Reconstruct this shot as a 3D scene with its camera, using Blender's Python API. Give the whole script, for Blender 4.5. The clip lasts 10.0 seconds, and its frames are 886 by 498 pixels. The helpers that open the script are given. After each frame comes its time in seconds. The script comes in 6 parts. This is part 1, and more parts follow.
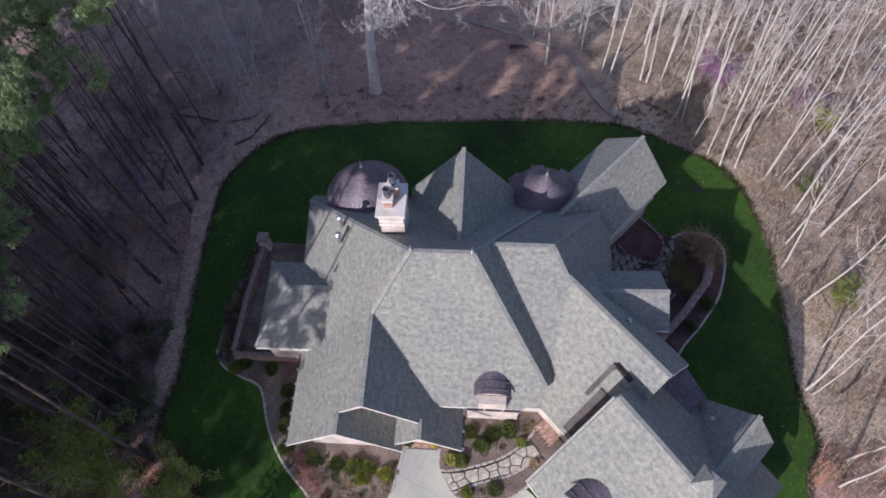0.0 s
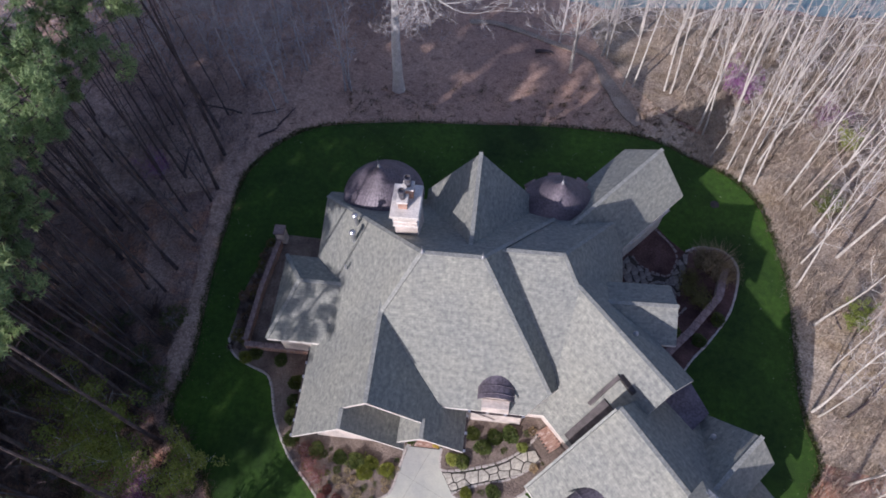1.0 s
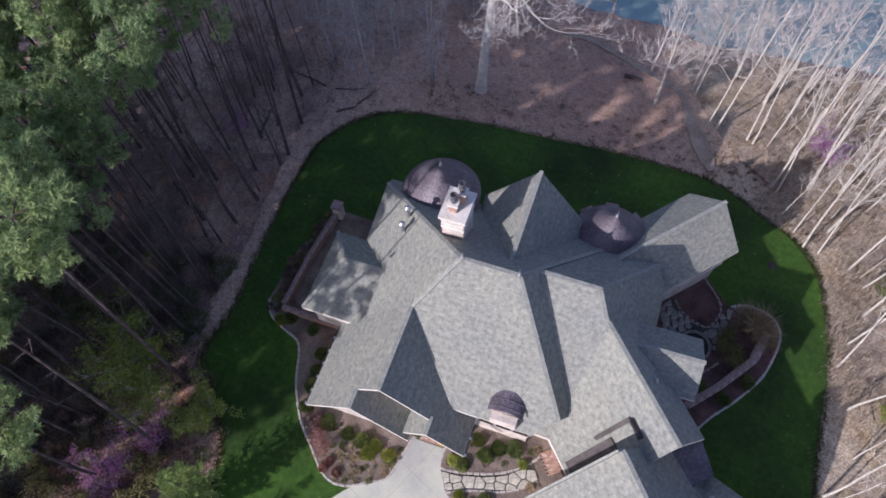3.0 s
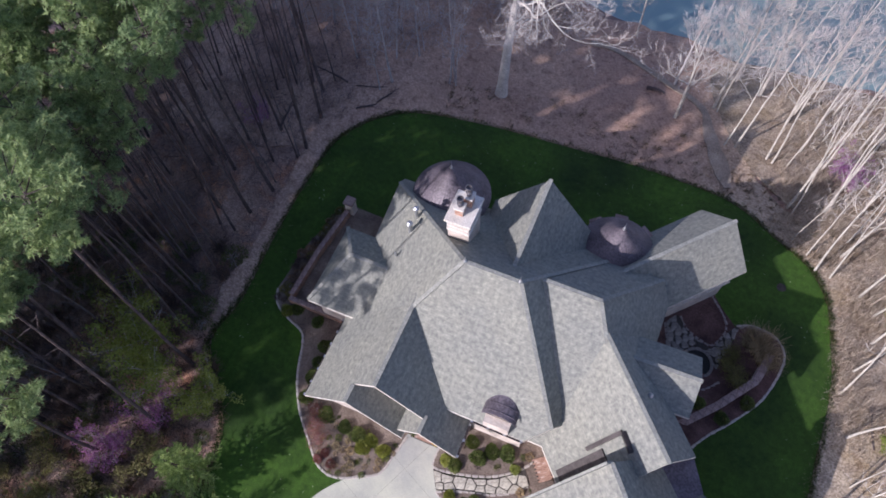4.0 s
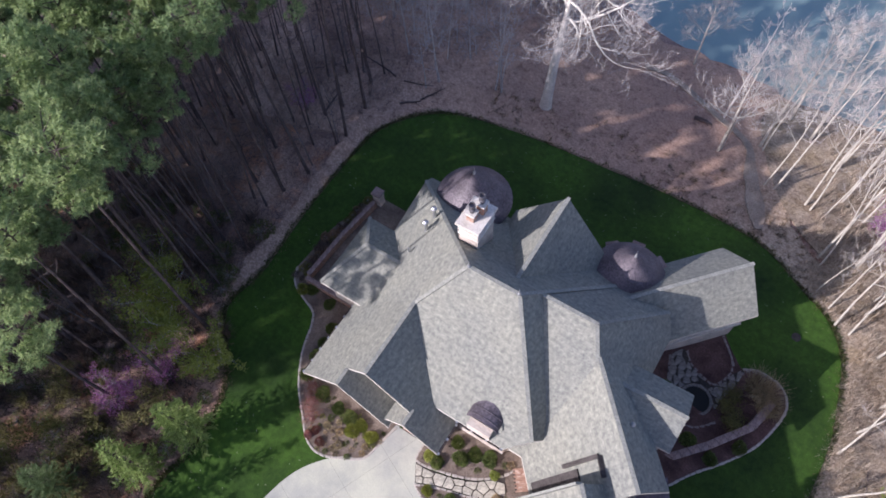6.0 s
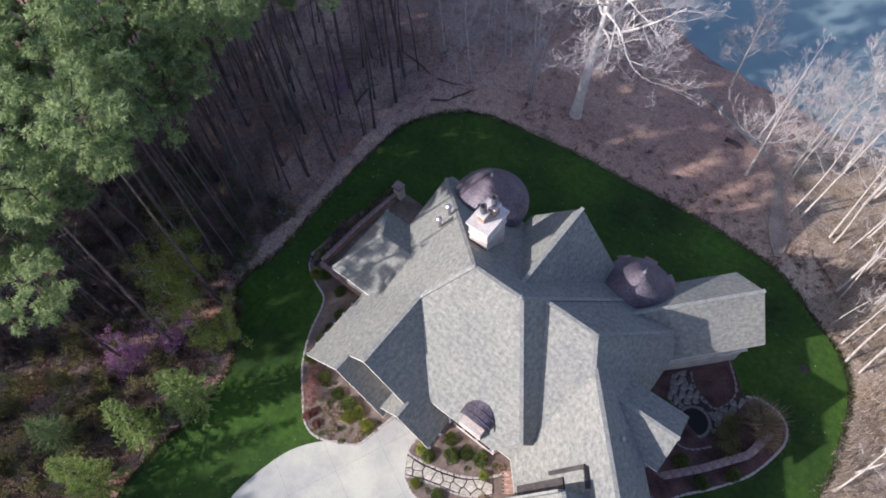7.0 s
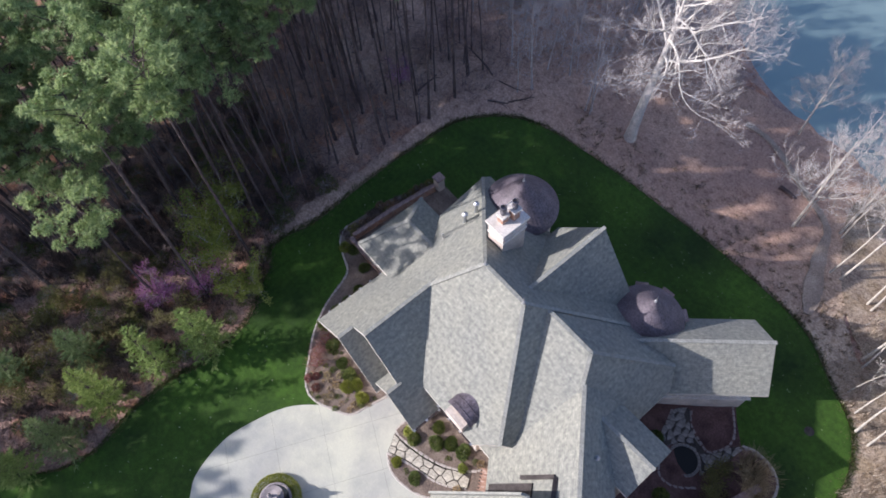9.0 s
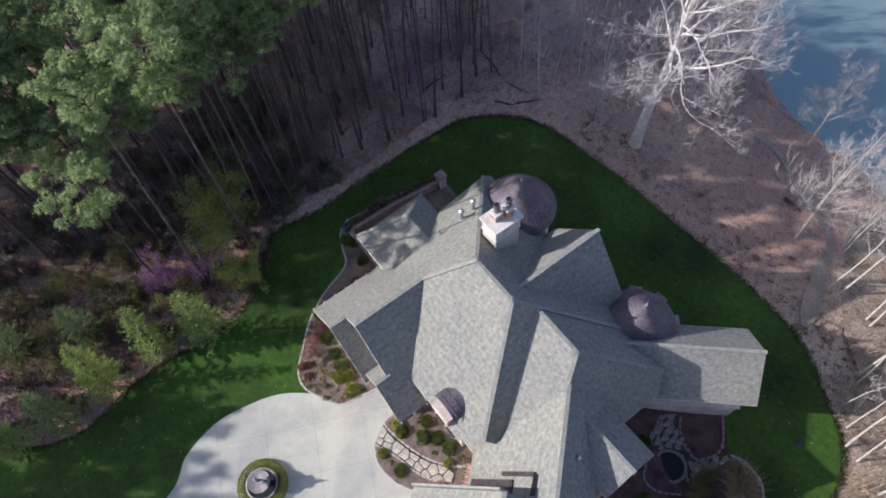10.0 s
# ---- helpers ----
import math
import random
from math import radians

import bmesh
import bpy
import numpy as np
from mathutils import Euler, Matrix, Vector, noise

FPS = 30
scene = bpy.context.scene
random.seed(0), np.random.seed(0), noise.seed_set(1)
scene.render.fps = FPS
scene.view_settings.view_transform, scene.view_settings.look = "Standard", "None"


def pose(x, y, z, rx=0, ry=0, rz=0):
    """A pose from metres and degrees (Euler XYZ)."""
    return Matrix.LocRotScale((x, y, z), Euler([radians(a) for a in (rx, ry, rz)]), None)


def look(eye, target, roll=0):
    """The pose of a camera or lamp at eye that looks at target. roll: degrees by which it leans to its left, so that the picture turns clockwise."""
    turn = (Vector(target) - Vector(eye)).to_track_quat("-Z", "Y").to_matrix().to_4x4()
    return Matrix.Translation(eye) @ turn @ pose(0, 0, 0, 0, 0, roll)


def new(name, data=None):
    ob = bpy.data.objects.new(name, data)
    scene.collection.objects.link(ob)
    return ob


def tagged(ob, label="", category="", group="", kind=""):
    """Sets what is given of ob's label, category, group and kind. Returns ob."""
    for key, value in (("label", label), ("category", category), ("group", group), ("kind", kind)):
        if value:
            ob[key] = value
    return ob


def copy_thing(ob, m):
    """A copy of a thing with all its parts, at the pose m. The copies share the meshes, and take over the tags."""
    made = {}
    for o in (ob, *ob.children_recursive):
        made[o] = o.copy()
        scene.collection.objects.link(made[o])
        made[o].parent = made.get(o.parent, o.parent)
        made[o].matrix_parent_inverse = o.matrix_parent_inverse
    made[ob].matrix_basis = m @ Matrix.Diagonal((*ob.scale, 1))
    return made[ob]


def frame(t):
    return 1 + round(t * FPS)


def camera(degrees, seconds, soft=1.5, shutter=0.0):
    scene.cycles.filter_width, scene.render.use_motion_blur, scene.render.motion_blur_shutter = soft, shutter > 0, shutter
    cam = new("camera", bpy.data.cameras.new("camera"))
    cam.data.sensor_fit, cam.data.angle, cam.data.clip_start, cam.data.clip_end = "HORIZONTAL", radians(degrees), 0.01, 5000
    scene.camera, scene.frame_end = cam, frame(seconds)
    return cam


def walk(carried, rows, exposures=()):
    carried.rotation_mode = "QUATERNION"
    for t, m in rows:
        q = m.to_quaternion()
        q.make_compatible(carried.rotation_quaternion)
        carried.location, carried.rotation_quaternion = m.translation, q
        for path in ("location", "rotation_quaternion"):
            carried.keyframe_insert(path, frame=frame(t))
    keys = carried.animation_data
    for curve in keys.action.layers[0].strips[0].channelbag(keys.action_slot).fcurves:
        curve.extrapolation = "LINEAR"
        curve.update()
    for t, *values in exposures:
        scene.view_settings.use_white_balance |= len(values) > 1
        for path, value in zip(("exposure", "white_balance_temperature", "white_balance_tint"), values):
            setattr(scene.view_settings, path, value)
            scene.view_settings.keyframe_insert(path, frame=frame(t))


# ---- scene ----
cam = camera(64.0, 10.0, soft=1.75)
PATH = [
    (0, (-0.888, -1.971, 44.929), (-1.007, -1.025, 43.171), -4.4),
    (0.5, (-0.636, -1.831, 45.28), (-0.78, -0.895, 43.519), -4.5),
    (1, (-0.421, -1.729, 45.513), (-0.595, -0.8, 43.75), -4.4),
    (1.5, (-0.166, -1.553, 45.846), (-0.389, -0.641, 44.08), -4.0),
    (2, (-0.004, -1.379, 46.123), (-0.272, -0.484, 44.355), -3.2),
    (2.5, (0.349, -1.151, 46.456), (0.035, -0.277, 44.684), -2.9),
    (4, (1.986, -0.428, 47.182), (1.576, 0.398, 45.408), -3.4),
    (4.5, (2.547, -0.218, 47.466), (2.09, 0.584, 45.692), -3.3),
    (5, (3.307, 0.124, 47.716), (2.814, 0.903, 45.941), -3.8),
    (5.5, (4.043, 0.473, 47.949), (3.524, 1.236, 46.174), -4.3),
    (7, (6.292, 1.514, 48.556), (5.662, 2.196, 46.784), -4.7),
    (7.5, (7.109, 1.798, 48.714), (6.438, 2.447, 46.946), -4.7),
    (8, (7.795, 2.195, 48.887), (7.092, 2.814, 47.12), -4.7),
    (8.5, (8.615, 2.637, 49.067), (7.881, 3.223, 47.301), -4.8),
    (9, (9.477, 3.039, 49.241), (8.705, 3.588, 47.48), -5.0),
    (9.5, (10.309, 3.421, 49.218), (9.511, 3.947, 47.462), -5.1),
    (10, (11.065, 3.919, 49.298), (10.252, 4.431, 47.545), -5.4),
]
EXPOSURES = [(0, 0.4, 5760, 27), (2.5, 0.5, 5740, 27), (5, 0.68, 5820, 28), (7, 0.82, 5880, 25), (9.5, 0.86, 5900, 23), (10, 0.66, 5900, 23)]
walk(cam, [(t, look(eye, target, roll)) for t, eye, target, roll in PATH], EXPOSURES)

# ---- light ----
SUN_EL, SUN_AZ = 28.5, 213.3        # degrees; the azimuth is a compass bearing with +y as north
to_sun = Vector((math.sin(radians(SUN_AZ)) * math.cos(radians(SUN_EL)), math.cos(radians(SUN_AZ)) * math.cos(radians(SUN_EL)), math.sin(radians(SUN_EL))))
world = bpy.data.worlds.new("sky")
scene.world = world
world.use_nodes = True
wn = world.node_tree.nodes
wn.clear()
sky = wn.new("ShaderNodeTexSky")
sky.sky_type = "NISHITA"
sky.sun_disc = False
sky.sun_elevation, sky.sun_rotation = radians(SUN_EL), radians(SUN_AZ)
sky.dust_density, sky.air_density = 1.5, 1.0
back = wn.new("ShaderNodeBackground")
back.inputs["Strength"].default_value = 0.094
wout = wn.new("ShaderNodeOutputWorld")
world.node_tree.links.new(sky.outputs[0], back.inputs[0])
world.node_tree.links.new(back.outputs[0], wout.inputs[0])
sun_data = bpy.data.lights.new("sun", "SUN")
sun_data.energy, sun_data.angle, sun_data.color = 3.5, radians(0.6), (1.0, 0.93, 0.79)
sun = new("sun", sun_data)
sun.matrix_world = look(to_sun * 80, (0, 0, 0))

# ---- materials ----
def material(name, base, rough=0.8, metal=0.0):
    m = bpy.data.materials.new(name)
    m.use_nodes = True
    b = m.node_tree.nodes["Principled BSDF"]
    b.inputs["Base Color"].default_value = (*base, 1)
    b.inputs["Roughness"].default_value = rough
    b.inputs["Metallic"].default_value = metal
    b.inputs["Specular IOR Level"].default_value = 0.3
    return m


def node(m, kind, **values):
    n = m.node_tree.nodes.new(kind)
    for key, v in values.items():
        n.inputs[key.replace("_", " ")].default_value = v
    return n


def wire(m, a, b):
    m.node_tree.links.new(a, b)


def coords(m, which="Object"):
    return node(m, "ShaderNodeTexCoord").outputs[which]


def noise_tex(m, scale, detail=4.0, at=None, rough=0.55):
    n = node(m, "ShaderNodeTexNoise", Scale=scale, Detail=detail, Roughness=rough)
    wire(m, at if at is not None else coords(m), n.inputs["Vector"])
    return n.outputs["Fac"]


def ramp(m, fac, stops):
    r = node(m, "ShaderNodeValToRGB")
    while len(r.color_ramp.elements) < len(stops):
        r.color_ramp.elements.new(0.5)
    for e, (p, c) in zip(r.color_ramp.elements, stops):
        e.position, e.color = p, (*c, 1)
    wire(m, fac, r.inputs[0])
    return r.outputs[0]


def mix(m, fac, a, b, how="MIX"):
    n = m.node_tree.nodes.new("ShaderNodeMix")
    n.data_type, n.blend_type = "RGBA", how
    for sock, v in ((n.inputs[0], fac), (n.inputs[6], a), (n.inputs[7], b)):
        if isinstance(v, (int, float)):
            sock.default_value = v
        elif isinstance(v, tuple):
            sock.default_value = (*v, 1)
        else:
            wire(m, v, sock)
    return n.outputs[2]


def bump(m, height, strength=0.4, distance=0.05):
    b = node(m, "ShaderNodeBump", Strength=strength, Distance=distance)
    wire(m, height, b.inputs["Height"])
    wire(m, b.outputs[0], m.node_tree.nodes["Principled BSDF"].inputs["Normal"])


def paint(m, colour):
    wire(m, colour, m.node_tree.nodes["Principled BSDF"].inputs["Base Color"])


def mottled(name, dark, light, scale, rough=0.85, fine=18.0, relief=0.35, metal=0.0, depth=0.03):
    """Two scales of variation between two colours, with a fine relief."""
    m = material(name, light, rough, metal)
    big = noise_tex(m, scale, 5)
    small = noise_tex(m, scale * fine, 3)
    a = ramp(m, big, ((0.32, dark), (0.68, light)))
    grain = ramp(m, small, ((0.3, (0.62, 0.62, 0.62)), (0.7, (1.25, 1.25, 1.25))))
    paint(m, mix(m, 1.0, a, grain, "MULTIPLY"))
    if relief:
        bump(m, small, relief, depth)
    return m


def shingle_material():
    m = material("roof_shingles", (0.3, 0.31, 0.29), 0.9)
    uv = coords(m, "UV")
    bricks = node(m, "ShaderNodeTexBrick", Scale=1.0, Mortar_Size=0.008, Brick_Width=0.42, Row_Height=0.15, Bias=0.0)
    bricks.inputs["Color1"].default_value, bricks.inputs["Color2"].default_value, bricks.inputs["Mortar"].default_value = (0.252, 0.262, 0.238, 1), (0.3, 0.31, 0.277, 1), (0.205, 0.212, 0.197, 1)
    wire(m, uv, bricks.inputs["Vector"])
    blotch = ramp(m, noise_tex(m, 3.6, 5, uv, 0.72), ((0.3, (0.6, 0.62, 0.65)), (0.52, (1.0, 1.0, 0.99)), (0.7, (1.36, 1.36, 1.28))))
    weather = ramp(m, noise_tex(m, 0.22, 4, uv), ((0.3, (0.86, 0.87, 0.9)), (0.7, (1.1, 1.08, 1.03))))
    grit = ramp(m, noise_tex(m, 40, 2, uv), ((0.3, (0.8, 0.8, 0.8)), (0.7, (1.15, 1.15, 1.15))))
    c = mix(m, 1.0, mix(m, 1.0, bricks.outputs["Color"], blotch, "MULTIPLY"), weather, "MULTIPLY")
    paint(m, mix(m, 1.0, c, grit, "MULTIPLY"))
    bump(m, bricks.outputs["Fac"], 0.5, -0.02)
    return m


def brick_material(name, one, two, mortar):
    m = material(name, one, 0.9)
    b = node(m, "ShaderNodeTexBrick", Scale=1.0, Mortar_Size=0.01, Brick_Width=0.21, Row_Height=0.075, Bias=0.0)
    b.inputs["Color1"].default_value, b.inputs["Color2"].default_value, b.inputs["Mortar"].default_value = (*one, 1), (*two, 1), (*mortar, 1)
    wire(m, coords(m, "UV"), b.inputs["Vector"])
    wear = ramp(m, noise_tex(m, 1.3, 5), ((0.3, (0.7, 0.7, 0.7)), (0.7, (1.15, 1.12, 1.1))))
    paint(m, mix(m, 1.0, b.outputs["Color"], wear, "MULTIPLY"))
    bump(m, b.outputs["Fac"], 0.5, -0.015)
    return m


def litter_material(name="leaf_litter", red=(1.25, 0.95, 0.74), dark=(0.28, 0.195, 0.172), mid_tone=(0.41, 0.295, 0.258), light=(0.55, 0.415, 0.355)):
    """Fallen leaves and pine straw over soil."""
    m = material(name, mid_tone, 0.95)
    big = noise_tex(m, 0.09, 6)
    mid = noise_tex(m, 0.9, 6, rough=0.7)
    leaf = node(m, "ShaderNodeTexVoronoi", Scale=11.0)
    wire(m, coords(m), leaf.inputs["Vector"])
    leaves = ramp(m, node_red(m, leaf.outputs["Color"]), ((0.0, dark), (0.5, mid_tone), (1.0, light)))
    tone = ramp(m, big, ((0.3, (0.7, 0.66, 0.68)), (0.7, (1.15, 1.1, 1.02))))
    patch = ramp(m, mid, ((0.34, (0.66, 0.62, 0.63)), (0.52, (1.0, 1.0, 1.0)), (0.7, (1.16, 1.15, 1.12))))
    rust = ramp(m, noise_tex(m, 0.42, 5, rough=0.65), ((0.5, (1.0, 1.0, 1.0)), (0.64, red)))
    paint(m, mix(m, 1.0, mix(m, 1.0, mix(m, 1.0, leaves, tone, "MULTIPLY"), patch, "MULTIPLY"), rust, "MULTIPLY"))
    bump(m, mid, 0.6, 0.12)
    return m


def drift(m, axis, start, end, wander):
    """From 0 to 1 between two places on an axis, with a wandering edge."""
    sep = node(m, "ShaderNodeSeparateXYZ")
    wire(m, coords(m), sep.inputs[0])
    push = node(m, "ShaderNodeMath")
    push.operation = "MULTIPLY_ADD"
    wire(m, noise_tex(m, 0.35, 5, rough=0.65), push.inputs[0])
    push.inputs[1].default_value = wander
    wire(m, sep.outputs[axis], push.inputs[2])
    span = node(m, "ShaderNodeMapRange")
    wire(m, push.outputs[0], span.inputs["Value"])
    span.inputs["From Min"].default_value, span.inputs["From Max"].default_value = start + wander / 2, end + wander / 2
    return span.outputs[0]


def slope_litter():
    """Pinkish litter, lightened for missing light under the western pines and tan under the eastern trees."""
    m = material("pinkish_leaf_litter", (0.3, 0.23, 0.22), 0.95)
    leaf = node(m, "ShaderNodeTexVoronoi", Scale=9.0)
    wire(m, coords(m), leaf.inputs["Vector"])
    pick = node_red(m, leaf.outputs["Color"])
    pink = ramp(m, pick, ((0.0, (0.35, 0.235, 0.185)), (0.5, (0.445, 0.31, 0.243)), (1.0, (0.555, 0.4, 0.315))))
    tan = ramp(m, pick, ((0.0, (0.3, 0.235, 0.18)), (0.5, (0.45, 0.37, 0.282)), (1.0, (0.58, 0.49, 0.39))))
    # raised tone makes up for light that the western floor lacks
    dark = ramp(m, pick, ((0.0, (0.33, 0.225, 0.185)), (0.5, (0.46, 0.33, 0.268)), (1.0, (0.6, 0.45, 0.37))))
    c = mix(m, drift(m, 0, 4.0, 12.0, 9.0), pink, tan)
    c = mix(m, drift(m, 0, -15.0, -22.0, 8.0), c, dark)
    tone = ramp(m, noise_tex(m, 0.12, 6), ((0.3, (0.78, 0.75, 0.76)), (0.7, (1.14, 1.12, 1.06))))
    clump = noise_tex(m, 1.5, 5, rough=0.7)
    tuft = ramp(m, clump, ((0.34, (0.64, 0.6, 0.6)), (0.46, (1.0, 1.0, 1.0)), (0.72, (1.14, 1.12, 1.1))))
    paint(m, mix(m, 1.0, mix(m, 1.0, c, tone, "MULTIPLY"), tuft, "MULTIPLY"))
    bump(m, clump, 0.6, 0.12)
    return m


def node_red(m, colour):
    n = m.node_tree.nodes.new("ShaderNodeSeparateColor")
    wire(m, colour, n.inputs[0])
    return n.outputs[0]


def grass_material():
    m = material("lawn_grass", (0.05, 0.12, 0.025), 0.9)
    a = ramp(m, noise_tex(m, 0.16, 5), ((0.3, (0.019, 0.05, 0.009)), (0.72, (0.062, 0.146, 0.017))))
    b = ramp(m, noise_tex(m, 2.4, 6, rough=0.7), ((0.3, (0.58, 0.62, 0.62)), (0.72, (1.38, 1.3, 1.25))))
    c = ramp(m, noise_tex(m, 26, 4), ((0.3, (0.6, 0.62, 0.6)), (0.7, (1.3, 1.3, 1.2))))
    paint(m, mix(m, 1.0, mix(m, 1.0, a, b, "MULTIPLY"), c, "MULTIPLY"))
    bump(m, noise_tex(m, 30, 4), 0.7, 0.06)
    return m


def leaf_material(name, dark, light, trans=0.25):
    """Foliage: each clump has a tone of its own."""
    m = material(name, light, 0.6)
    g = m.node_tree.nodes.new("ShaderNodeNewGeometry")
    o = m.node_tree.nodes.new("ShaderNodeObjectInfo")
    tone = ramp(m, g.outputs["Random Per Island"], ((0.0, dark), (1.0, light)))
    tree = ramp(m, o.outputs["Random"], ((0.0, (0.8, 0.85, 0.8)), (1.0, (1.15, 1.1, 1.0))))
    colour = mix(m, 1.0, tone, tree, "MULTIPLY")
    paint(m, colour)
    thin = node(m, "ShaderNodeBsdfTranslucent")
    wire(m, colour, thin.inputs["Color"])
    both = node(m, "ShaderNodeMixShader", Fac=trans)
    wire(m, m.node_tree.nodes["Principled BSDF"].outputs[0], both.inputs[1])
    wire(m, thin.outputs[0], both.inputs[2])
    wire(m, both.outputs[0], m.node_tree.nodes["Material Output"].inputs["Surface"])
    return m


def bark_material(name, dark, light):
    m = mottled(name, dark, light, 1.6, 0.9, 9.0, 0.6)
    return m


SHINGLE = shingle_material()
TRIM = mottled("cream_trim", (0.62, 0.58, 0.52), (0.78, 0.75, 0.7), 1.5, 0.6, 14, 0.1)
GUTTER = mottled("brown_gutter", (0.03, 0.025, 0.028), (0.06, 0.05, 0.052), 2.0, 0.9, 10, 0.1)
BRICK = brick_material("red_brick", (0.36, 0.17, 0.11), (0.45, 0.24, 0.17), (0.5, 0.46, 0.4))
PALE_BRICK = brick_material("pale_brick", (0.56, 0.48, 0.42), (0.7, 0.64, 0.58), (0.62, 0.58, 0.53))
COPPER = mottled("aged_copper_roof", (0.108, 0.094, 0.112), (0.178, 0.156, 0.183), 0.9, 0.5, 8, 0.1, 0.12)
CAP = mottled("ridge_cap_shingles", (0.25, 0.26, 0.238), (0.34, 0.35, 0.315), 2.5, 0.9, 6, 0.3)
STONE = mottled("flagstone", (0.4, 0.375, 0.315), (0.6, 0.575, 0.48), 0.9, 0.85, 10, 0.3)
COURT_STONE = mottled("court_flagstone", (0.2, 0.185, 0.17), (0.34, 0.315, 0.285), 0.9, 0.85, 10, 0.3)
CURB = mottled("pale_stone_edging", (0.44, 0.4, 0.36), (0.64, 0.6, 0.55), 2.0, 0.85, 8, 0.4)
COURT_CURB = mottled("dark_stone_edging", (0.24, 0.205, 0.19), (0.4, 0.355, 0.33), 2.0, 0.85, 8, 0.4)
CONCRETE = material("drive_concrete", (0.6, 0.6, 0.56), 0.8)
stain = ramp(CONCRETE, noise_tex(CONCRETE, 0.2, 4), ((0.34, (0.4, 0.41, 0.39)), (0.62, (0.57, 0.58, 0.485))))
speck = ramp(CONCRETE, noise_tex(CONCRETE, 9.0, 5), ((0.3, (0.92, 0.92, 0.92)), (0.7, (1.05, 1.05, 1.05))))
turned = node(CONCRETE, "ShaderNodeMapping")
turned.inputs["Rotation"].default_value = (0, 0, radians(24))
wire(CONCRETE, coords(CONCRETE), turned.inputs["Vector"])
slabs = node(CONCRETE, "ShaderNodeTexBrick", Scale=1.0, Mortar_Size=0.014, Brick_Width=3.4, Row_Height=3.4)
slabs.offset = 0.0
slabs.inputs["Color1"].default_value = slabs.inputs["Color2"].default_value = (1, 1, 1, 1)
slabs.inputs["Mortar"].default_value = (0.7, 0.7, 0.68, 1)
wire(CONCRETE, turned.outputs[0], slabs.inputs["Vector"])
streak = ramp(CONCRETE, noise_tex(CONCRETE, 0.55, 6, rough=0.65), ((0.36, (0.86, 0.87, 0.88)), (0.56, (1.02, 1.02, 1.0))))
paint(CONCRETE, mix(CONCRETE, 1.0, mix(CONCRETE, 1.0, mix(CONCRETE, 1.0, stain, speck, "MULTIPLY"), streak, "MULTIPLY"), slabs.outputs["Color"], "MULTIPLY"))
bump(CONCRETE, noise_tex(CONCRETE, 60.0, 3), 0.15, 0.01)
MULCH = mottled("bark_mulch", (0.125, 0.096, 0.08), (0.28, 0.228, 0.188), 0.8, 0.95, 12, 0.8, 0.0, 0.08)
DARK_MULCH = mottled("dark_bark_mulch", (0.065, 0.035, 0.034), (0.17, 0.1, 0.09), 0.8, 0.95, 12, 0.8, 0.0, 0.08)
MORTAR = mottled("dark_joint", (0.045, 0.04, 0.038), (0.09, 0.078, 0.07), 2.0, 0.95, 8, 0.4)
GRASS = grass_material()
BORDER = slope_litter()
GRAVEL = mottled("worn_gravel", (0.3, 0.245, 0.2), (0.45, 0.38, 0.31), 0.7, 0.95, 14, 0.7, 0.0, 0.06)
LITTER = litter_material()
TAN_LITTER = litter_material("tan_leaf_litter", (0.84, 0.8, 0.7), (0.25, 0.21, 0.158), (0.44, 0.378, 0.292), (0.6, 0.53, 0.425))
WATER = material("lake_water", (0.3, 0.425, 0.415), 0.3, 0.45)
POND_WATER = material("dark_pond_water", (0.012, 0.012, 0.01), 0.45)
METAL = mottled("galvanised_metal", (0.4, 0.42, 0.45), (0.6, 0.62, 0.65), 2.0, 0.4, 10, 0.0, 0.8)
# dark tone for the roof pieces that stand in for shade
ROOF_SHADE = mottled("roof_shade", (0.05, 0.045, 0.045), (0.1, 0.09, 0.09), 2.0, 0.45, 10, 0.0, 0.6)
POT_METAL = mottled("dull_flue_metal", (0.14, 0.13, 0.14), (0.3, 0.29, 0.31), 3.0, 0.4, 8, 0.0, 0.7)
GLASS = material("window_glass", (0.03, 0.035, 0.04), 0.05)
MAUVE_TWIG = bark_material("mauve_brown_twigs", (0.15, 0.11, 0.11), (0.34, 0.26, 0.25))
PALE_TWIG = bark_material("pale_grey_twigs", (0.45, 0.415, 0.4), (0.66, 0.62, 0.59))
TWIG = bark_material("mauve_grey_twigs", (0.3, 0.265, 0.265), (0.5, 0.455, 0.45))
PINE_BARK = bark_material("pine_bark", (0.055, 0.042, 0.045), (0.15, 0.117, 0.115))
PALE_BARK = bark_material("pale_bark", (0.42, 0.395, 0.345), (0.68, 0.645, 0.575))
WHITE_BARK = bark_material("whitish_bark", (0.58, 0.55, 0.51), (0.8, 0.775, 0.73))
GREY_BARK = bark_material("grey_bark", (0.34, 0.315, 0.32), (0.58, 0.55, 0.545))
NEEDLES = leaf_material("pine_needles", (0.17, 0.262, 0.128), (0.42, 0.54, 0.27), 0.55)
SPRUCE = leaf_material("spruce_needles", (0.17, 0.26, 0.07), (0.45, 0.56, 0.21), 0.5)
BLUE_SPRUCE = leaf_material("bluish_spruce_needles", (0.13, 0.2, 0.09), (0.33, 0.43, 0.21), 0.45)
OLIVE = leaf_material("olive_leaves", (0.1, 0.1, 0.03), (0.26, 0.24, 0.09), 0.3)
SHRUB = leaf_material("shrub_leaves", (0.065, 0.1, 0.03), (0.2, 0.24, 0.075), 0.35)
LIME = leaf_material("lime_shrub_leaves", (0.19, 0.23, 0.045), (0.39, 0.42, 0.11), 0.35)
